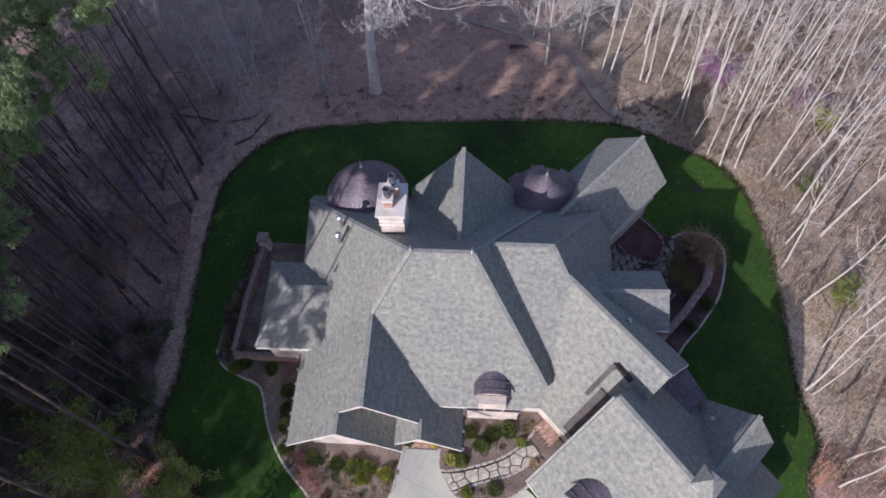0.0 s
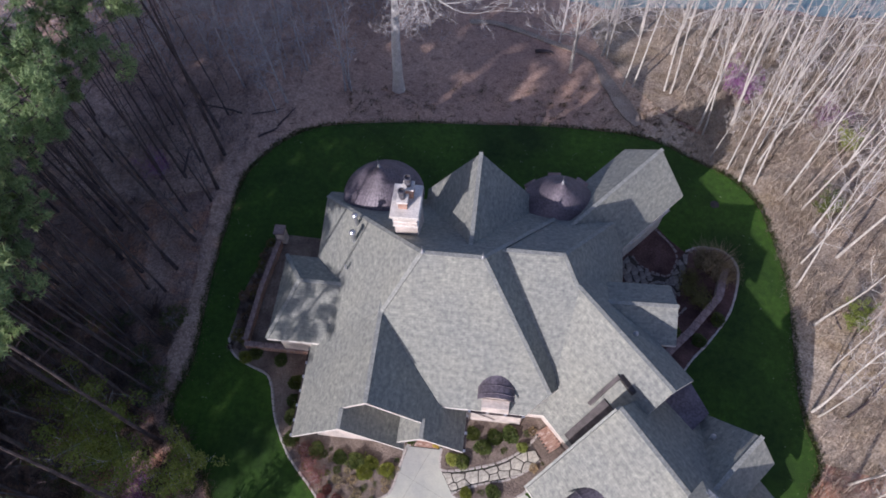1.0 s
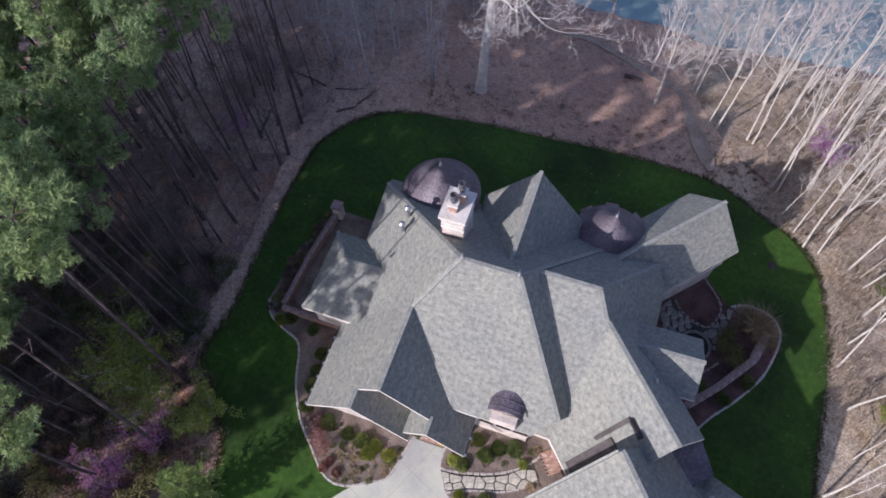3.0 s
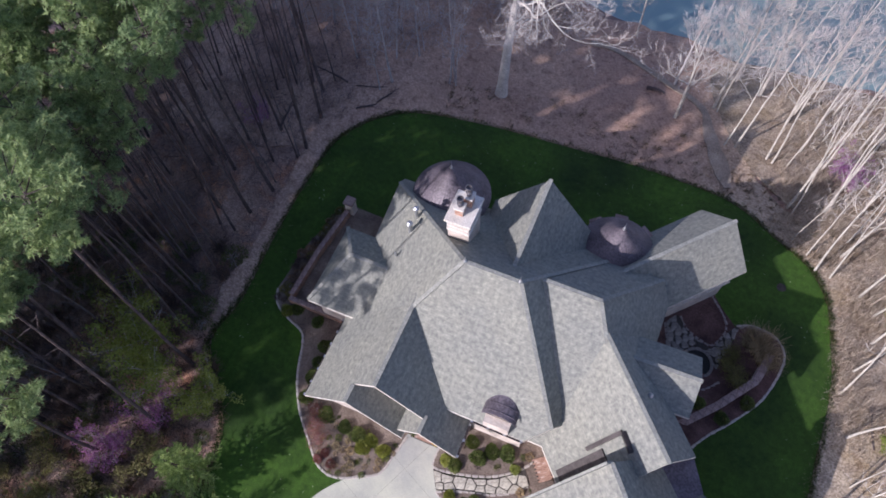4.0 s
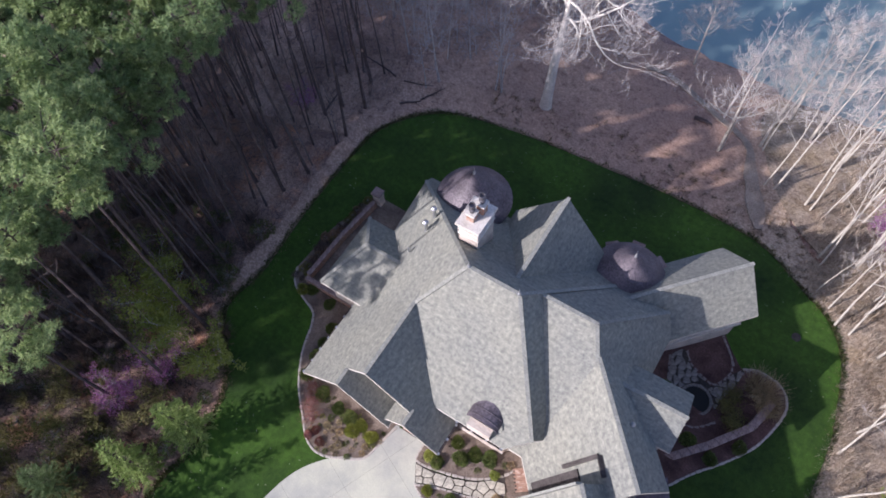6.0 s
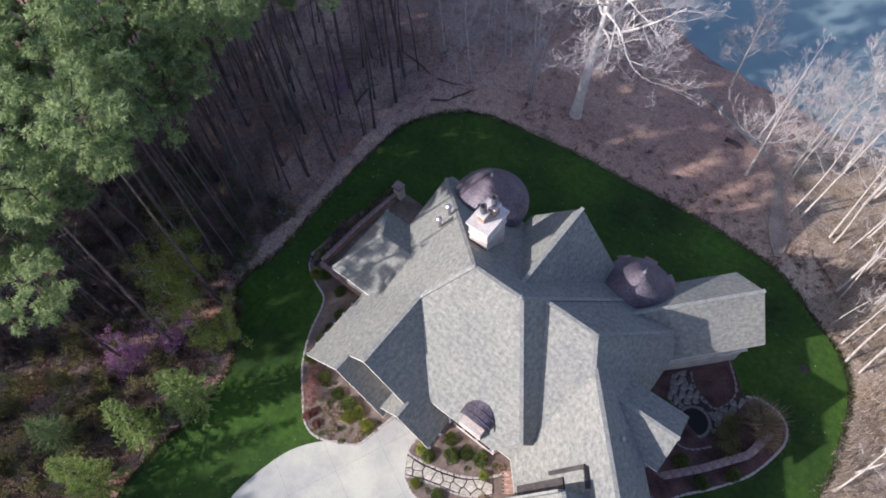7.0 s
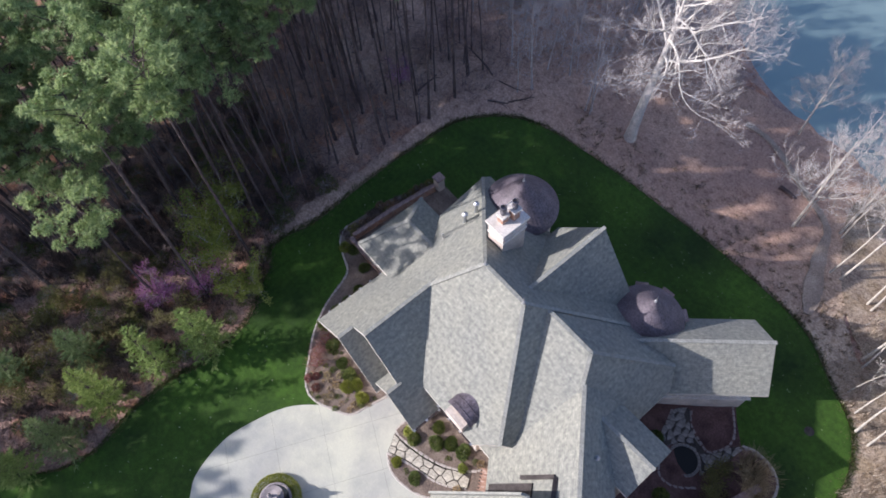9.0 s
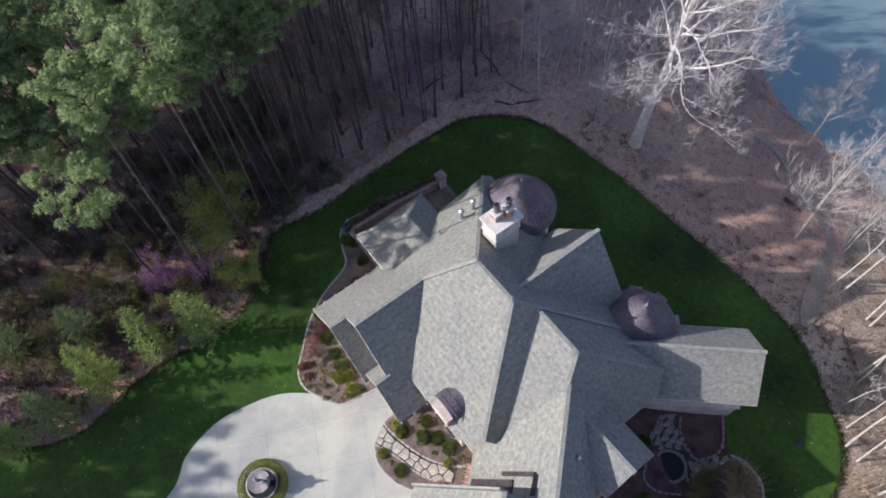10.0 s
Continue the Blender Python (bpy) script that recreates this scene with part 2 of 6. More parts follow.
REDLEAF = leaf_material("red_shrub_twigs", (0.14, 0.05, 0.05), (0.3, 0.14, 0.13))
REDBUD = leaf_material("redbud_blossom", (0.25, 0.085, 0.26), (0.48, 0.22, 0.47), 0.45)
STRAW = leaf_material("dry_grass", (0.25, 0.19, 0.11), (0.5, 0.41, 0.27))
LEAF = leaf_material("dry_leaves", (0.09, 0.05, 0.035), (0.36, 0.25, 0.17))
YOUNG = leaf_material("young_leaves", (0.19, 0.24, 0.05), (0.4, 0.45, 0.13), 0.55)

# ---- building helpers ----
def link_mesh(name, bm, mats, parent=None, label="", smooth=False):
    me = bpy.data.meshes.new(name)
    bm.to_mesh(me)
    bm.free()
    for m in (mats if isinstance(mats, (list, tuple)) else [mats]):
        me.materials.append(m)
    if smooth:
        me.polygons.foreach_set("use_smooth", [True] * len(me.polygons))
    ob = new(name, me)
    if parent is not None:
        ob.parent = parent
    if label:
        ob["label"] = label
    return ob


def part(name, bm, mats, parent, label="", smooth=False):
    return link_mesh(name, bm, mats, parent, label, smooth)


def empty(name, at=(0, 0, 0)):
    ob = new(name)
    ob.location = at
    return ob


def ground_z(x, y):
    """Level in front, falling away behind the house to the lake, with a sunken courtyard on the east side."""
    s = min(1.0, max(0.0, (x + 20.0) / 18.0))
    s = s * s * (3 - 2 * s)
    z = -0.09 * max(0.0, y - 12.0) * s - 0.085 * max(0.0, y - 33.0) - 1.1 * math.exp(-((x + 13.0) / 6.0) ** 2 - ((y - 41.0) / 6.0) ** 2) - 1.2 * math.exp(-((x - 11.5) / 3.2) ** 2 - ((y - 22.0) / 3.4) ** 2)
    far = max(0.0, math.hypot(x, y - 16.0) - 26.0)
    return z + 0.3 * noise.noise((x * 0.07, y * 0.07, 3.1)) * min(1.0, far / 12.0)


def face_uvs(bm):
    """Metres along the level and up the slope of each face."""
    uv = bm.loops.layers.uv.verify()
    bm.normal_update()
    for f in bm.faces:
        n = f.normal
        along = Vector((-n.y, n.x, 0))
        along = along.normalized() if along.length > 1e-4 else Vector((1, 0, 0))
        up = n.cross(along)
        for lp in f.loops:
            lp[uv].uv = (lp.vert.co.dot(along), lp.vert.co.dot(up))


def box(bm, size, m):
    return bmesh.ops.create_cube(bm, size=1.0, matrix=m @ Matrix.Diagonal((*size, 1)))["verts"]


def bar(bm, a, b, w, h):
    """A beam from a to b, w wide and h high."""
    a, b = Vector(a), Vector(b)
    d = b - a
    m = Matrix.Translation((a + b) / 2) @ d.to_track_quat("Y", "Z").to_matrix().to_4x4()
    return box(bm, (w, d.length, h), m)


def tube(bm, points, radii, sides=6, cap=True):
    """A tapered round limb through the points."""
    rings = []
    for i, p in enumerate(points):
        p = Vector(p)
        d = Vector(points[min(i + 1, len(points) - 1)]) - Vector(points[max(i - 1, 0)])
        q = d.to_track_quat("Z", "Y")
        rings.append([bm.verts.new(p + q @ Vector((math.cos(k * math.tau / sides) * radii[i], math.sin(k * math.tau / sides) * radii[i], 0))) for k in range(sides)])
    for r, s in zip(rings, rings[1:]):
        for k in range(sides):
            bm.faces.new((r[k], r[(k + 1) % sides], s[(k + 1) % sides], s[k]))
    if cap:
        bm.faces.new(rings[-1])
        bm.faces.new(list(reversed(rings[0])))


def lathe(bm, profile, sides=24, at=(0, 0, 0)):
    """Turns a profile of (radius, height) round the z axis."""
    rings = [[bm.verts.new((at[0] + r * math.cos(k * math.tau / sides), at[1] + r * math.sin(k * math.tau / sides), at[2] + z)) for k in range(sides)] for r, z in profile]
    for a, b in zip(rings, rings[1:]):
        for k in range(sides):
            bm.faces.new((a[k], a[(k + 1) % sides], b[(k + 1) % sides], b[k]))
    bm.faces.new(list(reversed(rings[0])))
    bm.faces.new(rings[-1])


def smooth_loop(points, per=6, closed=True):
    """A rounded line through the points."""
    n, out = len(points), []
    for i in range(n if closed else n - 1):
        if closed:
            p = [Vector(points[(i + k) % n]) for k in (-1, 0, 1, 2)]
        else:
            p = [Vector(points[min(max(i + k, 0), n - 1)]) for k in (-1, 0, 1, 2)]
        for j in range(per):
            t = j / per
            out.append(0.5 * (2 * p[1] + (p[2] - p[0]) * t + (2 * p[0] - 5 * p[1] + 4 * p[2] - p[3]) * t * t + (3 * p[1] - p[0] - 3 * p[2] + p[3]) * t ** 3))
    if not closed:
        out.append(Vector(points[-1]))
    return out


def sheet(name, outline, lift, mat, step=1.5, thick=0.12):
    """A level-ish patch of ground that follows the terrain, with a turned-down rim."""
    bm = bmesh.new()
    f = bm.faces.new([bm.verts.new((p[0], p[1], 0)) for p in outline])
    f.normal_update()
    bmesh.ops.triangulate(bm, faces=[f], ngon_method="EAR_CLIP")
    xs, ys = [p[0] for p in outline], [p[1] for p in outline]
    for axis, lo, hi in ((0, min(xs), max(xs)), (1, min(ys), max(ys))):
        v = lo + step
        while v < hi:
            co, no = [0, 0, 0], [0, 0, 0]
            co[axis], no[axis] = v, 1
            bmesh.ops.bisect_plane(bm, geom=bm.verts[:] + bm.edges[:] + bm.faces[:], plane_co=co, plane_no=no)
            v += step
    rim = [e for e in bm.edges if e.is_boundary]
    ext = bmesh.ops.extrude_edge_only(bm, edges=rim)["geom"]
    low = {v for v in ext if isinstance(v, bmesh.types.BMVert)}
    for v in bm.verts:
        v.co.z = ground_z(v.co.x, v.co.y) + lift - (thick if v in low else 0.0)
    bmesh.ops.recalc_face_normals(bm, faces=bm.faces[:])
    if sum(f.normal.z for f in bm.faces) < 0:
        bmesh.ops.reverse_faces(bm, faces=bm.faces[:])
    return link_mesh(name, bm, mat)


def kerb(name, line, mat, width=0.16, height=0.15, parent=None):
    """A row of edging stones along a line on the ground, each stone a piece of its own."""
    holder = empty(name)
    bm = bmesh.new()
    box(bm, (0.40, width, height), Matrix.Identity(4))
    bmesh.ops.bevel(bm, geom=bm.edges[:], offset=0.025, segments=1, affect="EDGES")
    me = bpy.data.meshes.new("edging_stone")
    bm.to_mesh(me)
    bm.free()
    me.materials.append(mat)
    rng = random.Random(len(line))
    run, left = 0.0, 0.2
    for a, b in zip(line, line[1:]):
        a, b = Vector(a), Vector(b)
        d = (b - a).length
        while left <= d:
            p = a.lerp(b, left / d)
            ob = new("edging_stone", me)
            ob.parent = holder
            ob.matrix_basis = pose(p.x, p.y, ground_z(p.x, p.y) + height * 0.5 - 0.01 + rng.uniform(-0.015, 0.015), 0, 0, math.degrees(math.atan2(b.y - a.y, b.x - a.x)) + rng.uniform(-4, 4)) @ Matrix.Diagonal((rng.uniform(0.9, 1.05), rng.uniform(0.85, 1.15), 1, 1))
            left += 0.43
        left -= d
    return holder


# ---- the roofs: solids bounded by an outline and sloping planes ----
def roof_solid(outline, planes, base):
    """A solid over a convex outline (counter-clockwise), from the height base, cut by planes (x, y, z, dx, dy, pitch): through (x, y, z), rising along (dx, dy)."""
    bm = bmesh.new()
    low = [bm.verts.new((x, y, base)) for x, y in outline]
    high = [bm.verts.new((x, y, 40.0)) for x, y in outline]
    bm.faces.new(list(reversed(low)))
    bm.faces.new(high)
    n = len(low)
    for i in range(n):
        bm.faces.new((low[i], low[(i + 1) % n], high[(i + 1) % n], high[i]))
    for x, y, z, dx, dy, pitch in planes:
        d = Vector((dx, dy, 0)).normalized()
        no = Vector((-d.x * pitch, -d.y * pitch, 1)).normalized()
        cut = bmesh.ops.bisect_plane(bm, geom=bm.verts[:] + bm.edges[:] + bm.faces[:], plane_co=(x, y, z), plane_no=no, clear_outer=True)
        edges = [e for e in cut["geom_cut"] if isinstance(e, bmesh.types.BMEdge)]
        if edges:
            bmesh.ops.contextual_create(bm, geom=edges)
    bmesh.ops.remove_doubles(bm, verts=bm.verts[:], dist=0.001)
    bmesh.ops.recalc_face_normals(bm, faces=bm.faces[:])
    return bm


def add_roof(house, outline, planes, base, wall_mat=None, inset=0.45, wall_base=-0.3, caps=True, cap_from=-9.0, mat=None, label=""):
    """Roof, its ridge caps and the wall under it."""
    bm = roof_solid(outline, planes, base)
    bm.normal_update()
    ridges = []
    for e in bm.edges:
        if len(e.link_faces) == 2:
            a, b = e.link_faces
            if a.normal.z > 0.3 and b.normal.z > 0.3 and a.normal.angle(b.normal) > 0.3 and max(v.co.z for v in e.verts) > cap_from:
                ridges.append((e.verts[0].co.copy(), e.verts[1].co.copy()))
    bmesh.ops.delete(bm, geom=[f for f in bm.faces if f.normal.z < 0.15], context="FACES")
    under = bmesh.ops.extrude_face_region(bm, geom=bm.faces[:], use_keep_orig=True)["geom"]
    for v in under:
        if isinstance(v, bmesh.types.BMVert):
            v.co.z -= 0.26
    bmesh.ops.recalc_face_normals(bm, faces=bm.faces[:])
    bm.normal_update()
    for f in bm.faces:
        f.material_index = 0 if f.normal.z > 0.15 else 1
    face_uvs(bm)
    roof = part("roof", bm, [mat or SHINGLE, TRIM], house, label)
    if caps and ridges:
        cb = bmesh.new()
        for a, b in ridges:
            d = b - a
            count = max(1, int(d.length / 0.3))
            for k in range(count):
                p, q = a + d * (k / count), a + d * ((k + 1.15) / count)
                bar(cb, p + Vector((0, 0, 0.02)), q + Vector((0, 0, 0.035)), 0.25, 0.04)
        part("ridge_cap", cb, CAP, roof, "row of lighter ridge cap shingles")["kind"] = "stuff"
    if wall_mat:
        cx, cy = sum(p[0] for p in outline) / len(outline), sum(p[1] for p in outline) / len(outline)
        n = len(outline)
        small = []
        for i in range(n):
            p0, p1, p2 = (Vector(outline[(i + k) % n]) for k in (-1, 0, 1))
            d1, d2 = (p1 - p0).normalized(), (p2 - p1).normalized()
            n1, n2 = Vector((-d1.y, d1.x)), Vector((-d2.y, d2.x))
            small.append(p1 + (n1 + n2) * (inset / (1 + n1.dot(n2))))
        lowered = [(x, y, z - 0.3, dx, dy, p) for x, y, z, dx, dy, p in planes]
        wb = roof_solid([tuple(p) for p in small], lowered, wall_base)
        face_uvs(wb)
        part("wall", wb, wall_mat, house)
    return roof


def rect(x0, y0, x1, y1):
    return [(x0, y0), (x1, y0), (x1, y1), (x0, y1)]

# ---- ground ----
def terrain():
    bm = bmesh.new()
    def axis(lo, hi, core0, core1):
        v, out = core0, []
        while v <= core1:
            out.append(v)
            v += 1.25
        step, a = 2.5, core0
        while a > lo:
            a -= step
            out.insert(0, a)
            step *= 1.35
        step, a = 2.5, core1
        while a < hi:
            a += step
            out.append(a)
            step *= 1.35
        return out
    xs, ys = axis(-900, 900, -50, 50), axis(-900, 900, -30, 62)
    def height(x, y):
        z = ground_z(x, y)
        edge = y - 54.5 - 2.5 * noise.noise((x * 0.09, 0.3, 0.7))
        if edge > 0:                                     # the bank drops under the lake and rises again on its far side
            z -= min(edge * 0.5, 3.0)
        if y > 92:
            z = -9.0 + (min(y, 260) - 92) * 0.22
        return z - 0.1 + 0.10 * noise.noise((x * 0.8, y * 0.8, 0.0)) * min(1.0, max(0.0, (math.hypot(x, y - 16) - 25) / 6))
    rows = [[bm.verts.new((x, y, height(x, y))) for x in xs] for y in ys]
    for a, b in zip(rows, rows[1:]):
        for i in range(len(xs) - 1):
            bm.faces.new((a[i], a[i + 1], b[i + 1], b[i]))
    return tagged(link_mesh("ground", bm, LITTER, smooth=True), "brown leaf litter over sloping woodland ground", "ground", kind="structure")


terrain()

TAN = [(20.6, 9.6), (19.2, 10.6), (18.6, 13), (18.9, 22), (18.2, 28.6), (16.4, 31.2), (15.6, 36), (12.5, 38.5), (9.8, 41.5), (7.5, 45.5), (6.0, 49.5), (7, 53), (14, 54.2), (26, 54), (60, 54), (90, 40), (90, 9), (40, 9.5), (27, 9)]
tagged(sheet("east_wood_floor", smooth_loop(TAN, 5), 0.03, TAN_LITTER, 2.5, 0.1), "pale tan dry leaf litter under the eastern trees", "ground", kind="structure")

NORTH_FLOOR = [(-23.5, 25.5), (-31, 24), (-47, 25), (-50, 38), (-46, 51), (-30, 52.5), (-12.5, 52.5), (-4, 54.5), (4, 54.5), (7, 53), (8, 46), (12, 39), (18, 33.5), (17, 28), (0, 30), (-17, 27)]
north_line = [p + Vector((1, 1)) * 0.8 * noise.noise((p.x * 0.5, p.y * 0.5, 4.0)) for p in smooth_loop(NORTH_FLOOR, 8)]
tagged(sheet("north_wood_floor", north_line, 0.0, BORDER, 1.5, 0.15), "soft pinkish-brown leaf litter on the slope to the lake", "ground", kind="structure")

LAWN = [(-32, -30), (-18.6, -16), (-15.8, -11), (-16.6, -6.7), (-16.8, -3.4), (-16.4, -0.6), (-17.0, 3.2), (-19.2, 6.2), (-21.2, 8.6), (-20.8, 12.3), (-21.2, 18), (-21.2, 24), (-20.7, 27.8), (-18.4, 31.0), (-15.2, 33.0), (-8.6, 34.9),
        (-0.2, 35.8), (6.3, 35.8), (10.6, 35.2), (14.2, 33.0), (16.8, 31.4), (18.4, 29), (19.1, 26), (19.6, 22), (19.3, 16.5), (19.2, 12.5), (19.8, 9.5), (18.8, 5), (22, -12), (20, -30)]
lawn_line = smooth_loop(LAWN, 5)
mid_lawn = Vector((-1, 12))
border = [p + (p - mid_lawn).normalized() * ((1.7 if p.x < -12 and p.y > 9 else 0.25) + (1.3 if p.x < -12 else 0.3) * noise.noise((p.x * 0.35, p.y * 0.35, 1.0))) for p in lawn_line]
tagged(sheet("straw_border", border, 0.008, BORDER), "pinkish pine straw strip round the lawn", "border", kind="structure")
lawn = tagged(sheet("lawn", lawn_line, 0.07, GRASS, 0.8), "short dark green mown lawn around the house", "lawn", kind="structure")

DRIVE = [(-10.45, -3.2), (-10.4, -1.2), (-9.6, 1.8), (-7.9, 4.0), (-6.2, 5.0), (-5.8, 6.4), (-5.45, 8.1), (-3.4, 8.1), (-2.95, 6.4), (-2.2, 5.4), (-1.2, 4.8), (0.4, 5.0), (1.9, 5.9), (4.2, 3.2), (7, -3), (9, -12), (8, -30), (-6, -30), (-6.8, -16), (-8.0, -8), (-9.7, -5.6)]
tagged(sheet("driveway", smooth_loop(DRIVE, 5), 0.11, CONCRETE), "pale poured concrete forecourt with faint grey stains", "driveway", kind="structure")

BED_WEST = [(-18.8, 13.9), (-18.2, 12.8), (-16.9, 12.1), (-15.6, 11.6), (-15.0, 10.7), (-14.3, 8.7), (-13.0, 6.6), (-11.4, 5.0), (-10.2, 3.9), (-8.9, 3.6), (-7.4, 4.2), (-6.2, 5.0), (-5.85, 6.4), (-5.5, 7.9)]
bed_w = smooth_loop(BED_WEST, 5, False)
tagged(sheet("planting_bed_west", bed_w + [Vector((-5.5, 10)), Vector((-12, 10)), Vector((-13, 22.3)), Vector((-17.3, 22.3)), Vector((-18.5, 18))], 0.105, MULCH), "grey-brown mulch planting bed along the house front", "planting bed", kind="structure")
BED_FRONT = [(-3.3, 8.0), (-3.2, 6.75), (-2.1, 6.8), (-0.4, 7.25), (1.0, 7.9), (2.2, 8.9), (2.7, 9.7)]
bed_f = smooth_loop(BED_FRONT, 5, False)
tagged(sheet("planting_bed_front", bed_f + [Vector((2, 11.5)), Vector((-3.3, 11.5))], 0.125, MULCH), "grey-brown mulch bed between the stone walk and the house", "planting bed", kind="structure")
BED_SMALL = [(-2.4, 5.35), (-1.2, 4.8), (0.4, 5.0), (1.9, 5.8), (3.4, 7.4)]
bed_s = smooth_loop(BED_SMALL, 5, False)
SMALL_TOP = smooth_loop([(2.9, 7.9), (1.9, 7.05), (0.8, 6.5), (-0.9, 6.0), (-2.4, 5.35)], 5, False)
tagged(sheet("planting_bed_small", bed_s + SMALL_TOP[:-1], 0.13, MULCH), "narrow mulch bed beside the garage", "planting bed", kind="structure")
tagged(sheet("planting_bed_corner", [Vector(p) for p in ((2.2, 8.75), (3.0, 7.8), (3.9, 6.9), (5.4, 9.0), (4.8, 11), (2.4, 11))], 0.1, MULCH), "mulch and dry leaves at the brick landing", "planting bed", kind="structure")
BED_EAST = [(10.8, 13.0), (11.6, 14.2), (12.6, 15.7), (14.0, 17.4), (15.5, 19.7), (16.3, 22.4), (16.2, 23.8), (15.4, 24.7), (13.9, 25.0), (12.8, 24.6)]
bed_e = smooth_loop(BED_EAST, 5, False)
tagged(sheet("planting_bed_east", bed_e + [Vector((11.6, 25.6)), Vector((10.4, 26.8)), Vector((8, 24.8)), Vector((6, 22.5)), Vector((6, 13))], 0.105, DARK_MULCH, 0.6), "dark mulch courtyard bed behind a low wall", "planting bed", kind="structure")

# the flagstone walk and the courtyard paving: joint bed, then single stones
WALK_A = smooth_loop([(-3.15, 6.6), (-2.0, 6.68), (-0.3, 7.15), (1.1, 7.85), (2.3, 8.85)], 6, False)
WALK_B = smooth_loop([(-2.45, 5.45), (-0.9, 6.1), (0.8, 6.6), (1.95, 7.1), (2.9, 8.0)], 6, False)
walk_bed = tagged(sheet("stone_walk", WALK_A + WALK_B[::-1], 0.135, MORTAR, 1.5, 0.08), "curved walk of pale irregular flagstones with dark joints", "walk", kind="structure")
COURT = [(8.1, 22.9), (8.8, 23.8), (9.6, 23.1), (10.8, 22.7), (11.7, 22.6), (12.35, 23.9), (13.0, 24.6), (12.9, 23.2), (12.5, 21.9), (12.3, 20.9), (11.6, 21.9), (10.5, 22.0), (9.8, 21.2), (9.3, 20.4), (8.6, 20.9), (8.3, 21.9)]
court_bed = tagged(sheet("courtyard_paving", smooth_loop(COURT, 4), 0.13, MORTAR, 0.6, 0.08), "grey flagstone courtyard paving round a planting bed", "paving", kind="structure")


def clip_cell(site, others, reach):
    """The part of a square round site that is nearer to it than to the others."""
    poly = [Vector((site.x + a * reach, site.y + b * reach)) for a, b in ((-1, -1), (1, -1), (1, 1), (-1, 1))]
    for o in others:
        if o is site or (o - site).length > 2.5 * reach:
            continue
        mid, n = (site + o) / 2, (o - site)
        out = []
        for p, q in zip(poly, poly[1:] + poly[:1]):
            a, b = (p - mid).dot(n), (q - mid).dot(n)
            if a <= 0:
                out.append(p)
            if a * b < 0:
                out.append(p.lerp(q, a / (a - b)))
        poly = out
        if len(poly) < 3:
            return []
    return poly


def inside(p, loop):
    hit = False
    for a, b in zip(loop, loop[1:] + loop[:1]):
        if (a[1] > p[1]) != (b[1] > p[1]) and p[0] < (b[0] - a[0]) * (p[1] - a[1]) / (b[1] - a[1]) + a[0]:
            hit = not hit
    return hit


def flagstones(holder, loop, gap, lift, seed, size, mat):
    rng = random.Random(seed)
    xs, ys = [p[0] for p in loop], [p[1] for p in loop]
    sites = []
    for _ in range(4000):
        p = Vector((rng.uniform(min(xs), max(xs)), rng.uniform(min(ys), max(ys))))
        if inside(p, loop) and all((p - q).length > size for q in sites):
            sites.append(p)
    for s in sites:
        cell = clip_cell(s, sites, size * 1.3)
        for a, b in zip(loop, loop[1:] + loop[:1]):
            a, b = Vector(a), Vector(b)
            e = b - a
            if e.length < 1e-4 or ((a + b) / 2 - s).length > size * 1.5:
                continue
            n = Vector((-e.y, e.x)).normalized()
            if (s - a).dot(n) < 0:
                n = -n
            out = []
            for p, q in zip(cell, cell[1:] + cell[:1]):
                u, v = (p - a).dot(n), (q - a).dot(n)
                if u >= 0:
                    out.append(p)
                if u * v < 0:
                    out.append(p.lerp(q, u / (u - v)))
            cell = out
        if len(cell) < 3:
            continue
        c = sum(cell, Vector((0, 0))) / len(cell)
        top = [c + (p - c) * max(0.3, 1 - gap / max(0.05, (p - c).length)) for p in cell]
        bm = bmesh.new()
        h = rng.uniform(0.035, 0.055)
        up = [bm.verts.new((p.x - c.x, p.y - c.y, h)) for p in top]
        dn = [bm.verts.new(((p.x - c.x) * 1.03, (p.y - c.y) * 1.03, -0.03)) for p in top]
        bm.faces.new(up)
        n = len(up)
        for i in range(n):
            bm.faces.new((dn[i], dn[(i + 1) % n], up[(i + 1) % n], up[i]))
        bmesh.ops.recalc_face_normals(bm, faces=bm.faces[:])
        ob = part("flagstone", bm, mat, holder)
        ob.location = (c.x, c.y, ground_z(c.x, c.y) + lift)


flagstones(walk_bed, [tuple(p) for p in WALK_A + WALK_B[::-1]], 0.05, 0.14, 4, 0.62, STONE)
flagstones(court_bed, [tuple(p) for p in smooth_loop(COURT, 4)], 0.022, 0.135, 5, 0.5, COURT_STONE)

lake = bmesh.new()
lake.faces.new([lake.verts.new(p) for p in ((-400, 50, -6.0), (400, 50, -6.0), (400, 112, -6.0), (-400, 112, -6.0))])
tagged(link_mesh("water", lake, WATER), "still blue-green lake water behind the woods", "lake", kind="structure")

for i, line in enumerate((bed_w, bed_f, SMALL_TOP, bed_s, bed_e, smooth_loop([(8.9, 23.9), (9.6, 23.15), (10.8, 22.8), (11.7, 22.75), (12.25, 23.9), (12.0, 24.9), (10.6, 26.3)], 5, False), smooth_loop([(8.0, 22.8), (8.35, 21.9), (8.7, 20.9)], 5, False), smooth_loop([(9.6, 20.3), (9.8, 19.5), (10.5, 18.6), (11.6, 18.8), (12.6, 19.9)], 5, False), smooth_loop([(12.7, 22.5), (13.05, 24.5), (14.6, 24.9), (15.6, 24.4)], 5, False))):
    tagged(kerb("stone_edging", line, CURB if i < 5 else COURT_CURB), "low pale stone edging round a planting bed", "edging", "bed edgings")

# ---- house ----
house = tagged(empty("house", (0, 0, 0)), "large house with many grey shingled gables and pale brick walls", "house")

